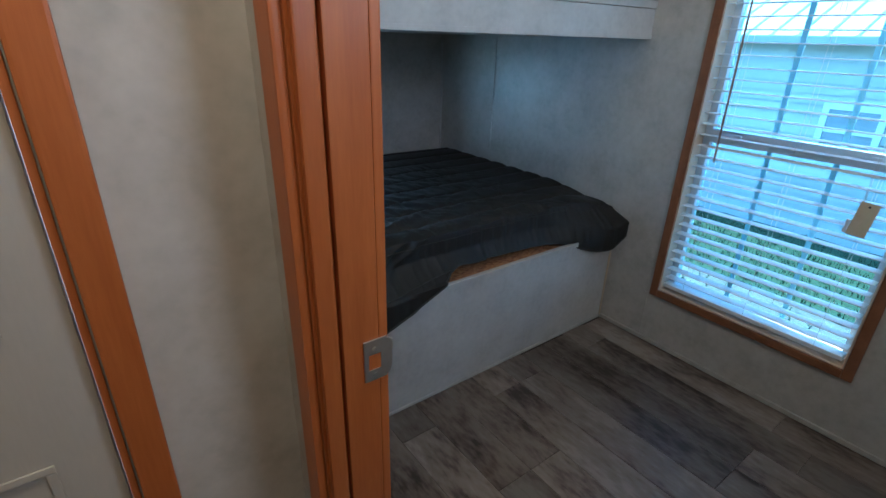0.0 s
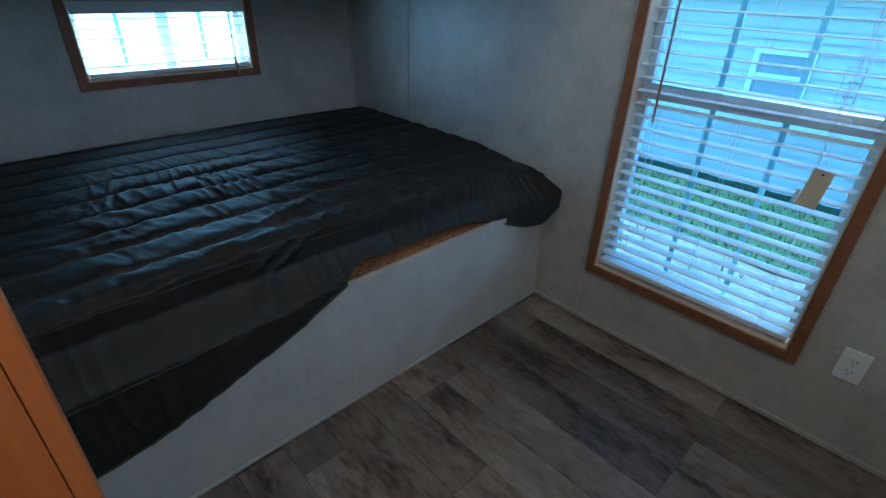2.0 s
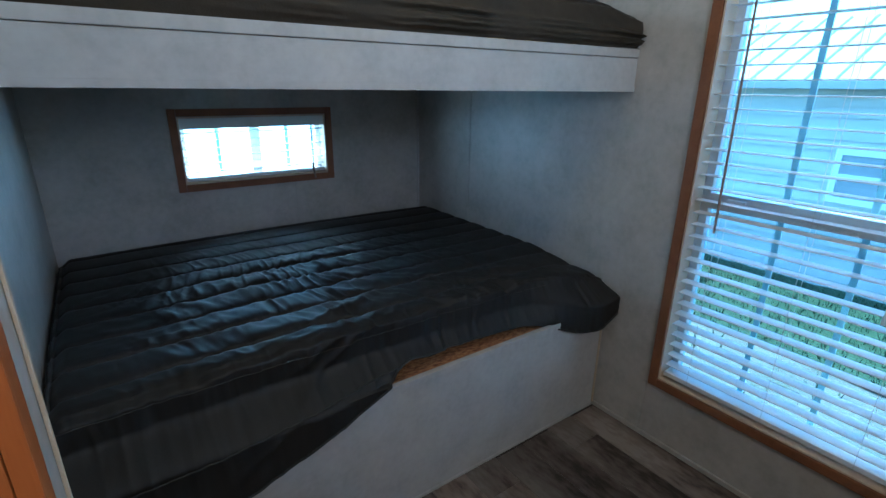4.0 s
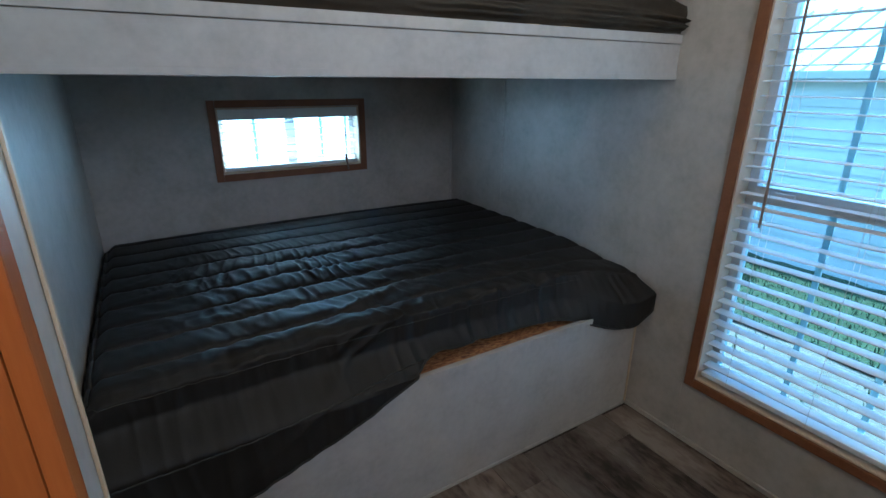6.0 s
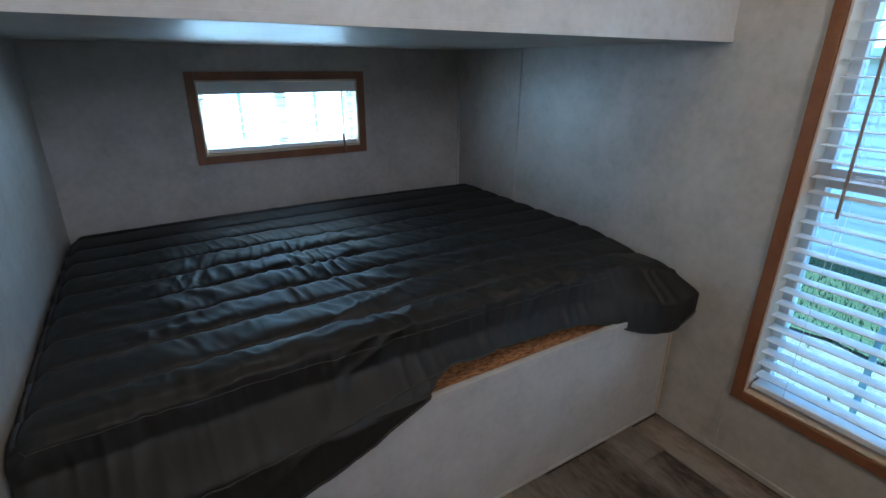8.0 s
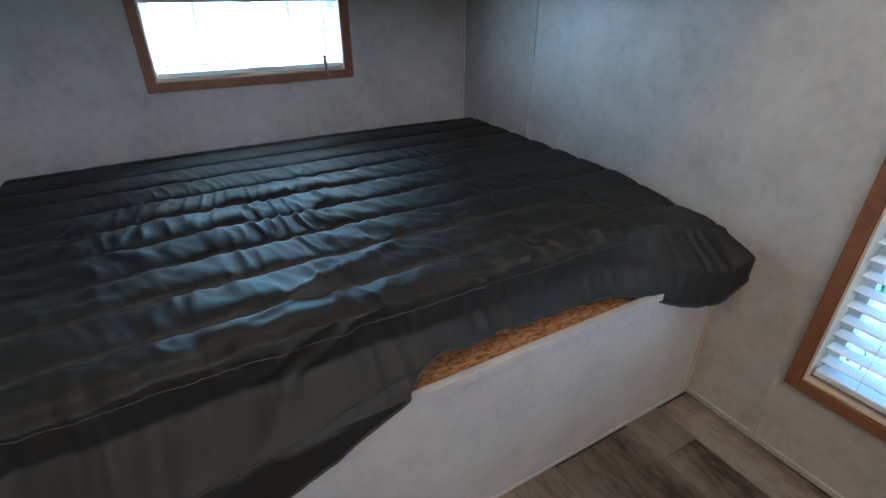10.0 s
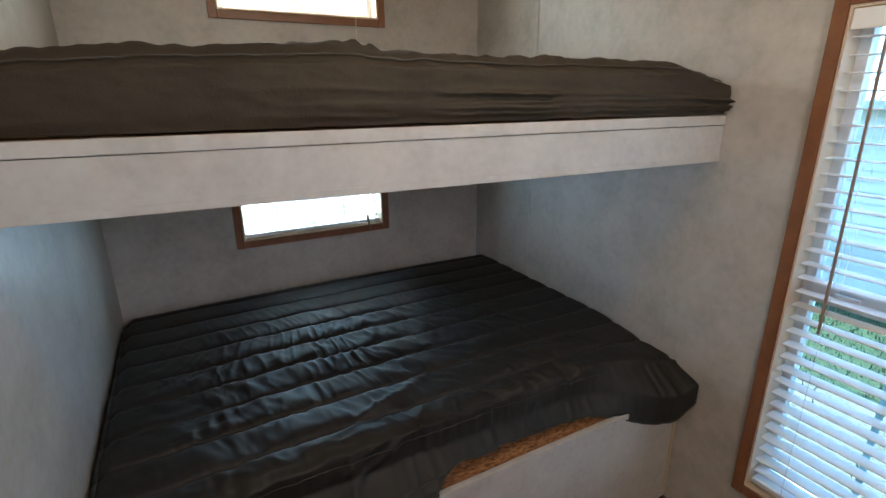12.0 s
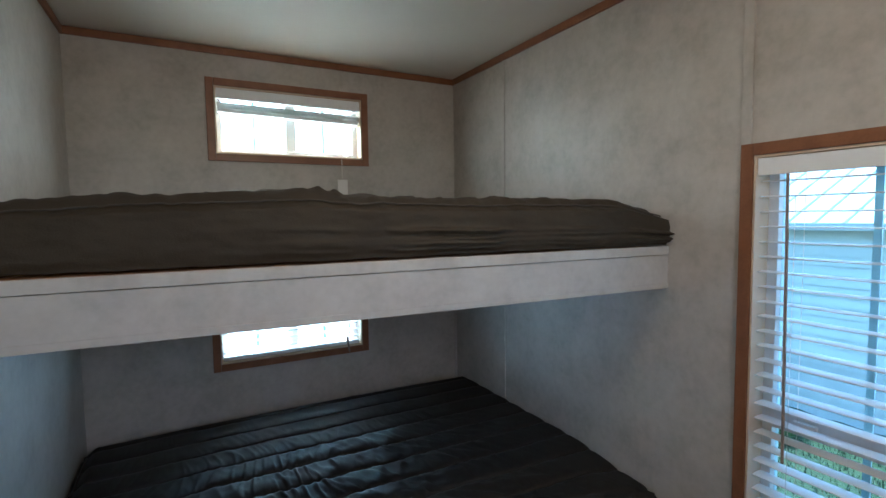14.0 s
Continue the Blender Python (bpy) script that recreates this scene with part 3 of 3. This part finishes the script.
FASCIA_W, FASCIA_E = 1.540, 1.415
skewed("fascia", M_BOARD, 0, 0.018, 1.400, 1.517, bevel=0.001)
skewed("fascia_cap", M_BOARD, -0.004, 0.018, 1.519, 1.549, "pale edge moulding", bevel=0.003)
skewed("fascia_lip", M_BOARD, -0.003, -0.0005, 1.400, 1.418, bevel=0.001)
skewed("deck", M_OSB, 0.019, 2.9, DECK2 - 0.012, DECK2, "strand-board deck")
skewed("underside", M_WALL, 0.019, 2.9, 1.404, 1.412, "vinyl underside panel")


# ---- mattresses ----
def smooth(a, b, x):
    t = min(1, max(0, (x - a) / (b - a)))
    return t * t * (3 - 2 * t)


def ramp(x, pts):
    for (a, u), (b, v) in zip(pts, pts[1:]):
        if x <= b:
            return u + (v - u) * smooth(a, b, x)
    return pts[-1][1]


def linear(x, pts):
    for (a, u), (b, v) in zip(pts, pts[1:]):
        if x <= b:
            return u + (v - u) * (x - a) / (b - a)
    return pts[-1][1]


def soft(x, pts):
    return sum(linear(x + d, pts) for d in (-0.045, -0.022, 0.0, 0.022, 0.045)) / 5


def loft(rows, thickness=0.0):
    bm = bmesh.new()
    vs = [[bm.verts.new(p) for p in r] for r in rows]
    for r, s in zip(vs, vs[1:]):
        for i in range(len(r) - 1):
            bm.faces.new((r[i], r[i + 1], s[i + 1], s[i]))
    return bm


def fbm(x, y, z=0.0, octaves=4):
    return noise.fractal(Vector((x, y, z)), 0.8, 2.0, octaves)


QUILT, SEAM0 = 0.145, 1.62


def seam_drift(x, y):
    """How far a quilting seam strays from its straight line."""
    return 0.009 * fbm(x * 3, y * 1.5, 3) + 0.0035 * fbm(x * 15, y * 3, 6, 2)


def quilt_top(x, y, q=None):
    """Height of the quilted top: puffed channels with pulled seams and sharp wrinkles across them."""
    q = y + seam_drift(x, y) if q is None else q
    f = ((q - SEAM0) / QUILT) % 1.0
    d = min(f, 1 - f)
    puff = 1 - (1 - 2 * d) ** 4
    seam = -0.011 * math.exp(-(d * QUILT / 0.0036) ** 2)
    live = 0.2 + 0.8 * smooth(0.25, 0.60, x) * smooth(2.0, 1.65, x) * (0.65 + 0.35 * smooth(-0.3, 0.3, fbm(x * 1.7, y * 1.7, 12, 2)))
    live *= 0.15 + 0.85 * smooth(2.65, 2.10, y)
    lean = 3.0 + 5.0 * fbm(x * 1.3, y * 1.3, 21, 1)
    u = x + 0.03 * fbm(x * 5, y * 5, 4, 2)
    wr = 0.0075 * fbm(u * 13 + y * lean, y * 5, 1, 2)
    wr += 0.0085 * max(0.0, 1 - 3.6 * abs(fbm(u * 8 - y * lean * 1.4, y * 4 + x, 9, 1)))
    wr += 0.0045 * max(0.0, 1 - 3.0 * abs(fbm(u * 19 + y * 6, y * 9, 15, 1)))
    pucker = 0.0045 * fbm(x * 34, q * 9, 31, 2) * math.exp(-(d / 0.17) ** 2)
    cx = (x - 1.02) * 0.92 + (y - 1.66) * 0.38
    cy = -(x - 1.02) * 0.38 + (y - 1.66) * 0.92
    crease = 0.017 * math.exp(-(cy / 0.016) ** 2) * math.exp(-(cx / 0.17) ** 2)
    return 0.010 * puff - 0.002 + seam + 1.15 * puff * live * (wr - 0.004) + live * pucker + crease


def lower_rows():
    """The cover from the back wall forward over the front edge and down to the hem; rows follow the seams."""
    nx, rows = 560, []
    hem = [(0.24, 0.27), (0.40, 0.29), (0.54, 0.318), (0.63, 0.350), (0.79, 0.402), (0.97, 0.462), (1.12, 0.530), (1.18, 0.560), (1.24, 0.540),
           (1.60, 0.524), (1.77, 0.520), (1.86, 0.486), (1.94, 0.456), (2.03, 0.442), (2.08, 0.450), (2.125, 0.480), (2.16, 0.535)]
    edge = [(0.24, 1.530), (0.5, 1.535), (0.85, 1.545), (1.3, 1.530), (1.8, 1.515), (2.0, 1.475), (2.16, 1.450)]
    face = [(0.24, 1.398), (0.90, 1.400), (1.15, 1.428), (1.38, 1.478), (1.68, 1.478), (1.87, 1.420), (2.05, 1.362), (2.16, 1.342)]
    steps = (0.0, 0.012, 0.026, 0.045, 0.08, 0.13, 0.20, 0.29, 0.39, 0.5, 0.61, 0.71, 0.80, 0.87, 0.92, 0.955, 0.974, 0.988)
    lines = [SEAM0 + (k + st) * QUILT for k in range(9) for st in steps]
    lines = [q for q in lines if 1.626 < q < 2.91][::-1] + [SEAM0 + 0.004, SEAM0, SEAM0 - 0.004]
    top = [(q, 0.0) for q in lines] + [(None, k / 14) for k in range(1, 15)]
    grid = top + [(None, 1 + k / 110) for k in range(1, 111)]
    xs = [0.246 + (XE - 0.004 - 0.246) * i / nx for i in range(nx + 1)]
    cols = []
    for x in xs:
        ye = soft(x, edge) + 0.005 * fbm(x * 6, 2.2) + 0.0065 * fbm(x * 20, 5.1, 0, 2)
        cols.append((ye, soft(x, face), soft(x, hem), 0.030 * smooth(0.05, 0, x - 0.246) + 0.012 * smooth(0.03, 0, XE - x),
                     0.674 + 0.010 * math.sin(3.1 * (x - 0.2) / 1.9), 0.035 * smooth(1.93, 2.16, x)))
    for q, v in grid:
        row = []
        for x, (ye, yf, zh, side, base, droop) in zip(xs, cols):
            if v <= 1:
                if q is None:
                    y1 = SEAM0 - 0.004 - seam_drift(x, SEAM0)
                    y = y1 + (ye - y1) * v
                    qq = y + seam_drift(x, y)
                else:
                    y = q - seam_drift(x, q) * smooth(2.9, 2.8, q)
                    qq = q
                z = base + quilt_top(x, y, qq) - 0.13 * smooth(2.80, 2.93, y) - side - droop * smooth(1.9, 1.5, y)
                z -= 0.006 * smooth(ye + 0.025, ye, y)
            else:
                f = v - 1
                z0 = base - 0.006 + quilt_top(x, ye) - side - droop
                z = z0 + (zh - z0) * f
                nose = smooth(1.66, 2.02, x)
                bulge = (1 - nose) * (0.2 * smooth(0, 0.05, f) + 0.8 * smooth(0.600, 0.505, z)) + nose * smooth(0, 0.5, f)
                fold = 0.004 * fbm(x * 9, z * 5, 5, 3) + 0.004 * fbm(x * 26, z * 4, 8, 2) * smooth(0.5, 1.4, x)
                fold += 0.004 * max(0.0, 1 - 3.2 * abs(fbm(x * 15, z * 3, 17, 1))) * (1 - nose)
                y = ye + (yf - ye) * bulge - fold * smooth(0, 0.12, f)
                if x < 1.25:
                    s = (x - 0.75) * 0.62 - (z - 0.50)
                    y -= 0.007 * math.exp(-(s / 0.016) ** 2) * smooth(0.45, 0.9, x) + 0.008 * math.exp(-((s + 0.06) / 0.015) ** 2) * smooth(0.7, 1.0, x)
                    if z < 0.52:
                        y = min(y, 1.409)
            row.append((x, y, z))
        rows.append(row)
    return rows, len(top)


mat1 = thing("mattress", "black-olive quilted mattress cover, rucked and hanging over the bunk front", "mattress")
lower_grid, top_rows = lower_rows()
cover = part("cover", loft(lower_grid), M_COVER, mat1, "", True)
sol = cover.modifiers.new("thickness", "SOLIDIFY")
sol.thickness, sol.offset = 0.004, 1.0
boxes("foam_core", M_FOAM, mat1, ((0.262, 1.560, DECK1 + 0.001), (XE - 0.03, 2.85, 0.625)), bevel=0.02)


def tube(name, pts, r, material, parent, label=""):
    cu = bpy.data.curves.new(name, "CURVE")
    cu.dimensions, cu.bevel_depth, cu.bevel_resolution = "3D", r, 2
    sp = cu.splines.new("POLY")
    sp.points.add(len(pts) - 1)
    for p, q in zip(sp.points, pts):
        p.co = (*q, 1)
    tmp = bpy.data.objects.new(name, cu)
    me = bpy.data.meshes.new_from_object(tmp)
    bpy.data.objects.remove(tmp)
    me.materials.clear()
    me.materials.append(material)
    ob = new(name, me)
    ob.parent = parent
    if label:
        ob["label"] = label
    return ob


def on_front(x, z):
    """The point of the cover's front nearest to a height, at a distance along the bunk."""
    i = min(560, max(0, round((x - 0.246) / (XE - 0.250) * 560)))
    p = min((r[i] for r in lower_grid[top_rows:]), key=lambda p: abs(p[2] - z))
    return (p[0], p[1] - 0.0045, p[2])


tube("edge_seam", [on_front(x / 100, 0.655) for x in range(26, 186)], 0.0010, M_THREAD, mat1, "thin grey stitching")
tube("panel_seam", [on_front(x / 100, 0.50 + 0.045 * smooth(40, 120, x)) for x in range(26, 118)], 0.0022, M_PIPING, mat1)
tube("hem", [(p[0], p[1] - 0.002, p[2]) for p in lower_grid[-1][::3]], 0.0035, M_PIPING, mat1)
tube("side_piping", [(r[2][0] + 0.006, r[2][1], r[2][2] + 0.008) for r in lower_grid[12:top_rows:3]], 0.005, M_PIPING, mat1)


def upper_rows():
    nx, rows = 220, []
    for k in range(101):
        v = k / 100
        row = []
        for i in range(nx + 1):
            x = 0.264 + (XE - 0.004 - 0.264) * i / nx
            f0 = (x - XN) / (XE - XN)
            yf = linear(x, UPPER_FRONT)
            zt = linear(x, UPPER_TOP) + 0.006 * fbm(x * 4, 1.0) + 0.003 * fbm(x * 16, 4.0)
            ye = yf + 0.035
            if v < 0.5:
                y = 2.90 + (ye - 2.90) * v / 0.5
                z = zt + quilt_top(x, y) * 0.9 - 0.02 * smooth(ye + 0.05, ye, y) - 0.06 * smooth(2.78, 2.9, y)
            else:
                f = (v - 0.5) / 0.5
                zb = DECK2 + 0.006 + 0.006 * abs(fbm(x * 5, 7.0))
                ztop = zt - 0.02
                z = ztop + (zb - ztop) * f
                out = 0.035 * smooth(0, 0.12, f) - 0.008 * smooth(0.8, 1, f)
                ruck = 0.0
                for a, b, s, w in ((0.50, 0.30, 0.016, 0.05), (0.75, 0.10, 0.022, 0.06), (0.66, -0.15, 0.016, 0.04), (0.86, 0.05, 0.012, 0.04)):
                    ruck += s * math.exp(-((f - a - b * (x - 1.3) * 0.3) / w) ** 2) * smooth(0.75, 1.3, x)
                y = ye - out - ruck * (0.1 + 1.8 * max(0, fbm(x * 4, 3.0, 1, 2) + 0.4)) + 0.008 * fbm(x * 6, z * 12, 2, 3)
            y = min(y, 2.92)
            row.append((x, y, z))
        rows.append(row)
    return rows


UPPER_FRONT = [(0.23, 1.615), (0.8, 1.555), (1.4, 1.50), (1.95, 1.44), (2.17, 1.41)]
UPPER_TOP = [(0.23, 1.700), (0.45, 1.712), (0.9, 1.728), (1.4, 1.712), (1.90, 1.712), (2.00, 1.706), (2.17, 1.668)]
mat2 = thing("mattress", "olive-brown cloth mattress, wrinkled, with yellow foam showing at one end", "mattress")
upper_grid = upper_rows()
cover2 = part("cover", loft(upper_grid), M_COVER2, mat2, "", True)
sol = cover2.modifiers.new("thickness", "SOLIDIFY")
sol.thickness, sol.offset = 0.004, 1.0
tube("edge_seam", [(p[0], p[1] - 0.003, p[2] + 0.003) for p in upper_grid[50][::2]], 0.0022, M_THREAD, mat2, "thin grey stitching")
boxes("foam_core", M_FOAM, mat2, ((0.240, 1.66, DECK2 + 0.001), (XE - 0.05, 2.85, 1.690)), bevel=0.015, label="yellow foam showing at the end")

# ---- added fill lamps on the ceiling ----
def fill_lamp(x, y, watts, color, label):
    lamp = thing("fill_lamp", label, "ceiling lamp", "ceiling lamps")
    lamp.matrix_basis = pose(x, y, CEIL)
    bm = bmesh.new()
    bmesh.ops.create_cone(bm, cap_ends=True, segments=40, radius1=0.14, radius2=0.155, depth=0.03, matrix=Matrix.Translation((0, 0, -0.0155)))
    part("base", bm, M_LAMP, lamp)
    bm = bmesh.new()
    bmesh.ops.create_uvsphere(bm, u_segments=32, v_segments=12, radius=0.125)
    for v in bm.verts:
        v.co.z = min(0.0, v.co.z) * 0.35 - 0.0315
    part("lens", bm, M_GLOW, lamp, "warm glowing lens", True)
    lit = new("fill_lamp_light", bpy.data.lights.new("fill_lamp_light", "AREA"))
    lit.data.shape, lit.data.size, lit.data.energy, lit.data.color = "DISK", 0.24, watts, color
    lit.matrix_world = pose(x, y, CEIL - 0.085)


# both fixtures are invented, to warm and brighten hall and bedroom
fill_lamp(0.09, 0.40, HALL_FILL_W, (1.0, 0.70, 0.42), "added round white fill lamp, out of view on the hall ceiling")
fill_lamp(1.20, 0.98, ROOM_FILL_W, (1.0, 0.84, 0.68), "added round white fill lamp, out of view on the bedroom ceiling")

# ---- outdoors ----
GZ = -0.95
bm = bmesh.new()
bmesh.ops.create_grid(bm, x_segments=60, y_segments=60, size=1)
for v in bm.verts:
    v.co.x, v.co.y = 400 * v.co.x * abs(v.co.x) ** 1.5, 400 * v.co.y * abs(v.co.y) ** 1.5
    v.co.z = GZ + 0.02 * fbm(v.co.x * 0.8, v.co.y * 0.8)
tagged(part("ground", bm, M_GROUND, None, "", True), "pale gravelly ground with thin grass", "ground", "", "structure")

bm = bmesh.new()
bmesh.ops.create_grid(bm, x_segments=50, y_segments=120, size=1)
for v in bm.verts:
    x, y = v.co.x, v.co.y
    v.co.x = 6.50 + 1.12 * x + (0.12 * fbm(y * 9, 2) if x < -0.9 else 0)
    v.co.y = 3.5 + 9 * y
    v.co.z = GZ + 0.035 + 0.018 * fbm(v.co.x * 6, v.co.y * 6)
tagged(part("lawn", bm, M_GRASS, None, "", True), "green lawn strip beside the neighbouring trailer", "lawn", "", "structure")
bm = bmesh.new()
rg = random.Random(5)
for k in range(14000):
    x = rg.uniform(5.4, 7.5) if k % 3 else rg.uniform(3.6, 7.5)
    y = rg.uniform(-2.5, 9.5)
    if x < 5.4 and fbm(x * 1.5, y * 1.5) < 0.25:
        continue
    h, a = rg.uniform(0.06, 0.12), rg.uniform(0, 6.3)
    dx, dy = 0.006 * math.cos(a), 0.006 * math.sin(a)
    tip = (x + rg.uniform(-0.04, 0.04), y + rg.uniform(-0.04, 0.04), GZ + h)
    bm.faces.new([bm.verts.new(p) for p in ((x - dx * 2, y - dy * 2, GZ - 0.02), (x + dx * 2, y + dy * 2, GZ - 0.02), tip)])
tagged(part("grass", bm, M_GRASS), "green lawn grass beside the neighbouring trailer", "grass", "", "stuff")


BASE = 0.82


def trailer_home(label, length, height, roof_rise, lap):
    """A neighbouring home along local x whose front faces -y: lapped siding, skirting, window, ribbed roof."""
    h = thing("trailer_home", label, "house")
    n = int(height / lap)
    bm = bmesh.new()
    for k in range(n):
        z = BASE + k * lap
        vs = [bm.verts.new(p) for p in ((-length / 2, 0.0, z + lap), (length / 2, 0.0, z + lap), (length / 2, -0.028, z), (-length / 2, -0.028, z), (-length / 2, 0, z), (length / 2, 0, z))]
        bm.faces.new((vs[0], vs[1], vs[2], vs[3]))
        bm.faces.new((vs[3], vs[2], vs[5], vs[4]))
    box(bm, (-length / 2, 0.002, BASE), (length / 2, 3.6, BASE + n * lap))
    part("siding", bm, M_SIDING, h, "cream lapped vinyl siding")
    bm = bmesh.new()
    for k in range(6):
        z = k * BASE / 6
        vs = [bm.verts.new(p) for p in ((-length / 2, 0.03, z + BASE / 6), (length / 2, 0.03, z + BASE / 6), (length / 2, 0.012, z), (-length / 2, 0.012, z))]
        bm.faces.new(vs)
    box(bm, (-length / 2, 0.032, 0), (length / 2, 3.5, BASE - 0.002))
    part("skirting", bm, M_SKIRT, h, "grey lapped skirting")
    top = BASE + n * lap
    bm = bmesh.new()
    e = [bm.verts.new(p) for p in ((-length / 2 - 0.2, -0.25, top + 0.02), (length / 2 + 0.2, -0.25, top + 0.02), (length / 2 + 0.2, 1.8, top + roof_rise), (-length / 2 - 0.2, 1.8, top + roof_rise),
                                   (-length / 2 - 0.2, 3.9, top + 0.02), (length / 2 + 0.2, 3.9, top + 0.02))]
    bm.faces.new(e[:4])
    bm.faces.new((e[3], e[2], e[5], e[4]))
    bm.faces.new((e[0], e[4], e[5], e[1]))
    bm.faces.new((e[0], e[3], e[4]))
    bm.faces.new((e[1], e[5], e[2]))
    part("roof", bm, M_ROOF, h, "pale metal roof")
    bm = bmesh.new()
    x = -length / 2
    while x < length / 2:
        rod(bm, (x, -0.25, top + 0.025), (x, 1.8, top + roof_rise + 0.005), 0.02, 6)
        x += 0.30
    part("roof_ribs", bm, M_ROOF, h)
    boxes("gutter", M_SKIRT, h, ((-length / 2 - 0.2, -0.30, top - 0.06), (length / 2 + 0.2, -0.252, top + 0.03)), bevel=0.01, label="grey gutter")
    return h


def home_window(h, x0, x1, z0, z1):
    w = boxes("window", M_VINYL, h, ((x0, -0.05, z0), (x0 + 0.07, -0.018, z1)), ((x1 - 0.07, -0.05, z0), (x1, -0.018, z1)),
              ((x0 + 0.07, -0.05, z1 - 0.07), (x1 - 0.07, -0.018, z1)), ((x0 + 0.07, -0.05, z0), (x1 - 0.07, -0.018, z0 + 0.07)), label="white-framed window")
    boxes("sash_rail", M_VINYL, w, ((x0 + 0.07, -0.045, (z0 + z1) / 2 - 0.025), (x1 - 0.07, -0.022, (z0 + z1) / 2 + 0.025)))
    boxes("pane", M_HOMEGLASS, w, ((x0 + 0.07, -0.030, z0 + 0.07), (x1 - 0.07, -0.0205, z1 - 0.07)))


M_HOMEGLASS = mottled("window glass over pale curtains", [(0.26, 0.28, 0.30), (0.34, 0.36, 0.38)], 1, 10, 0.08, 0.0)
HOME_X = 7.6
home = trailer_home("pale lapped-siding trailer home with a ribbed metal roof", 16, 1.66, 0.9, 0.125)
home.matrix_basis = pose(HOME_X, 4.0, GZ, 0, 0, -90)
home_window(home, 4.0 - 2.25, 4.0 - 1.60, 1.10, 1.73)
far = trailer_home("pale trailer home across the lawn", 22, 2.6, 0.7, 0.2)
far.matrix_basis = pose(2.0, 24.0, GZ)
home_window(far, -3.0, -2.0, 1.2, 2.1)


def bush(label, r):
    b = thing("bush", label, "bush")
    bm = bmesh.new()
    for k in range(5):
        a = k * 1.3
        rod(bm, (0, 0, -0.02), (0.5 * r * math.cos(a), 0.5 * r * math.sin(a), r * 0.9), 0.012, 5)
    part("stems", bm, M_BARK, b)
    bm = bmesh.new()
    for k in range(700):
        a, u, w = rg.uniform(0, 6.3), rg.uniform(0, 1) ** 0.5, rg.uniform(0.05, 1.2)
        p = Vector((r * u * math.cos(a), r * u * math.sin(a), r * w * (1 - 0.4 * u)))
        m = Matrix.Translation(p) @ Euler((rg.uniform(0, 6), rg.uniform(0, 6), rg.uniform(0, 6))).to_matrix().to_4x4()
        s = rg.uniform(0.02, 0.045)
        bm.faces.new([bm.verts.new(m @ Vector(q)) for q in ((-s, 0, 0), (0, -s * 0.5, 0.004), (s, 0, 0), (0, s * 0.5, 0.004))])
    part("leaves", bm, M_LEAF, b)
    return b


b = bush("small green bush beside the neighbouring trailer", 0.28)
b.matrix_basis = pose(6.55, 3.3, GZ)

# ---- floor planks ----
PW = 0.152
rp = random.Random(11)
plank_meshes = {}


def plank(x0, x1, y0, y1):
    key = (round(x1 - x0, 3), round(y1 - y0, 3))
    if key not in plank_meshes:
        bm = bmesh.new()
        w, l, e = key[0] / 2 - 0.0006, key[1] / 2 - 0.0006, 0.0018
        low = [bm.verts.new(p) for p in ((-w, -l, -0.0035), (w, -l, -0.0035), (w, l, -0.0035), (-w, l, -0.0035))]
        mid = [bm.verts.new((v.co.x, v.co.y, -0.0012)) for v in low]
        tip = [bm.verts.new((v.co.x * (1 - e / w), v.co.y * (1 - e / l), 0)) for v in low]
        for a, b_ in ((low, mid), (mid, tip)):
            for i in range(4):
                j = (i + 1) % 4
                bm.faces.new((a[i], a[j], b_[j], b_[i]))
        bm.faces.new(tip)
        me = bpy.data.meshes.new("plank")
        bm.to_mesh(me)
        bm.free()
        me.materials.append(M_PLANK)
        plank_meshes[key] = me
    ob = new("plank", plank_meshes[key])
    ob.parent = floor
    ob.matrix_basis = Matrix.Translation(((x0 + x1) / 2, (y0 + y1) / 2, 0))


def lay(x_lo, x_hi, y_lo, y_hi):
    x = x_hi
    while x > x_lo + 0.01:
        x0 = max(x_lo, x - PW)
        y = y_lo - rp.choice((0.05, 0.28, 0.47, 0.7, 0.84))
        while y < y_hi:
            a, c = max(y, y_lo), min(y + 0.92, y_hi)
            if c - a > 0.02:
                plank(x0, x, a, c)
            y += 0.92
        x = x0


lay(XW, XE - 0.001, YS, YF - 0.001)
lay(HALL_X, XW, DOOR_Y0 + 0.013, JF - 0.012)
lay(HALL_W, HALL_X, HALL_S, HALL_END - 0.001)
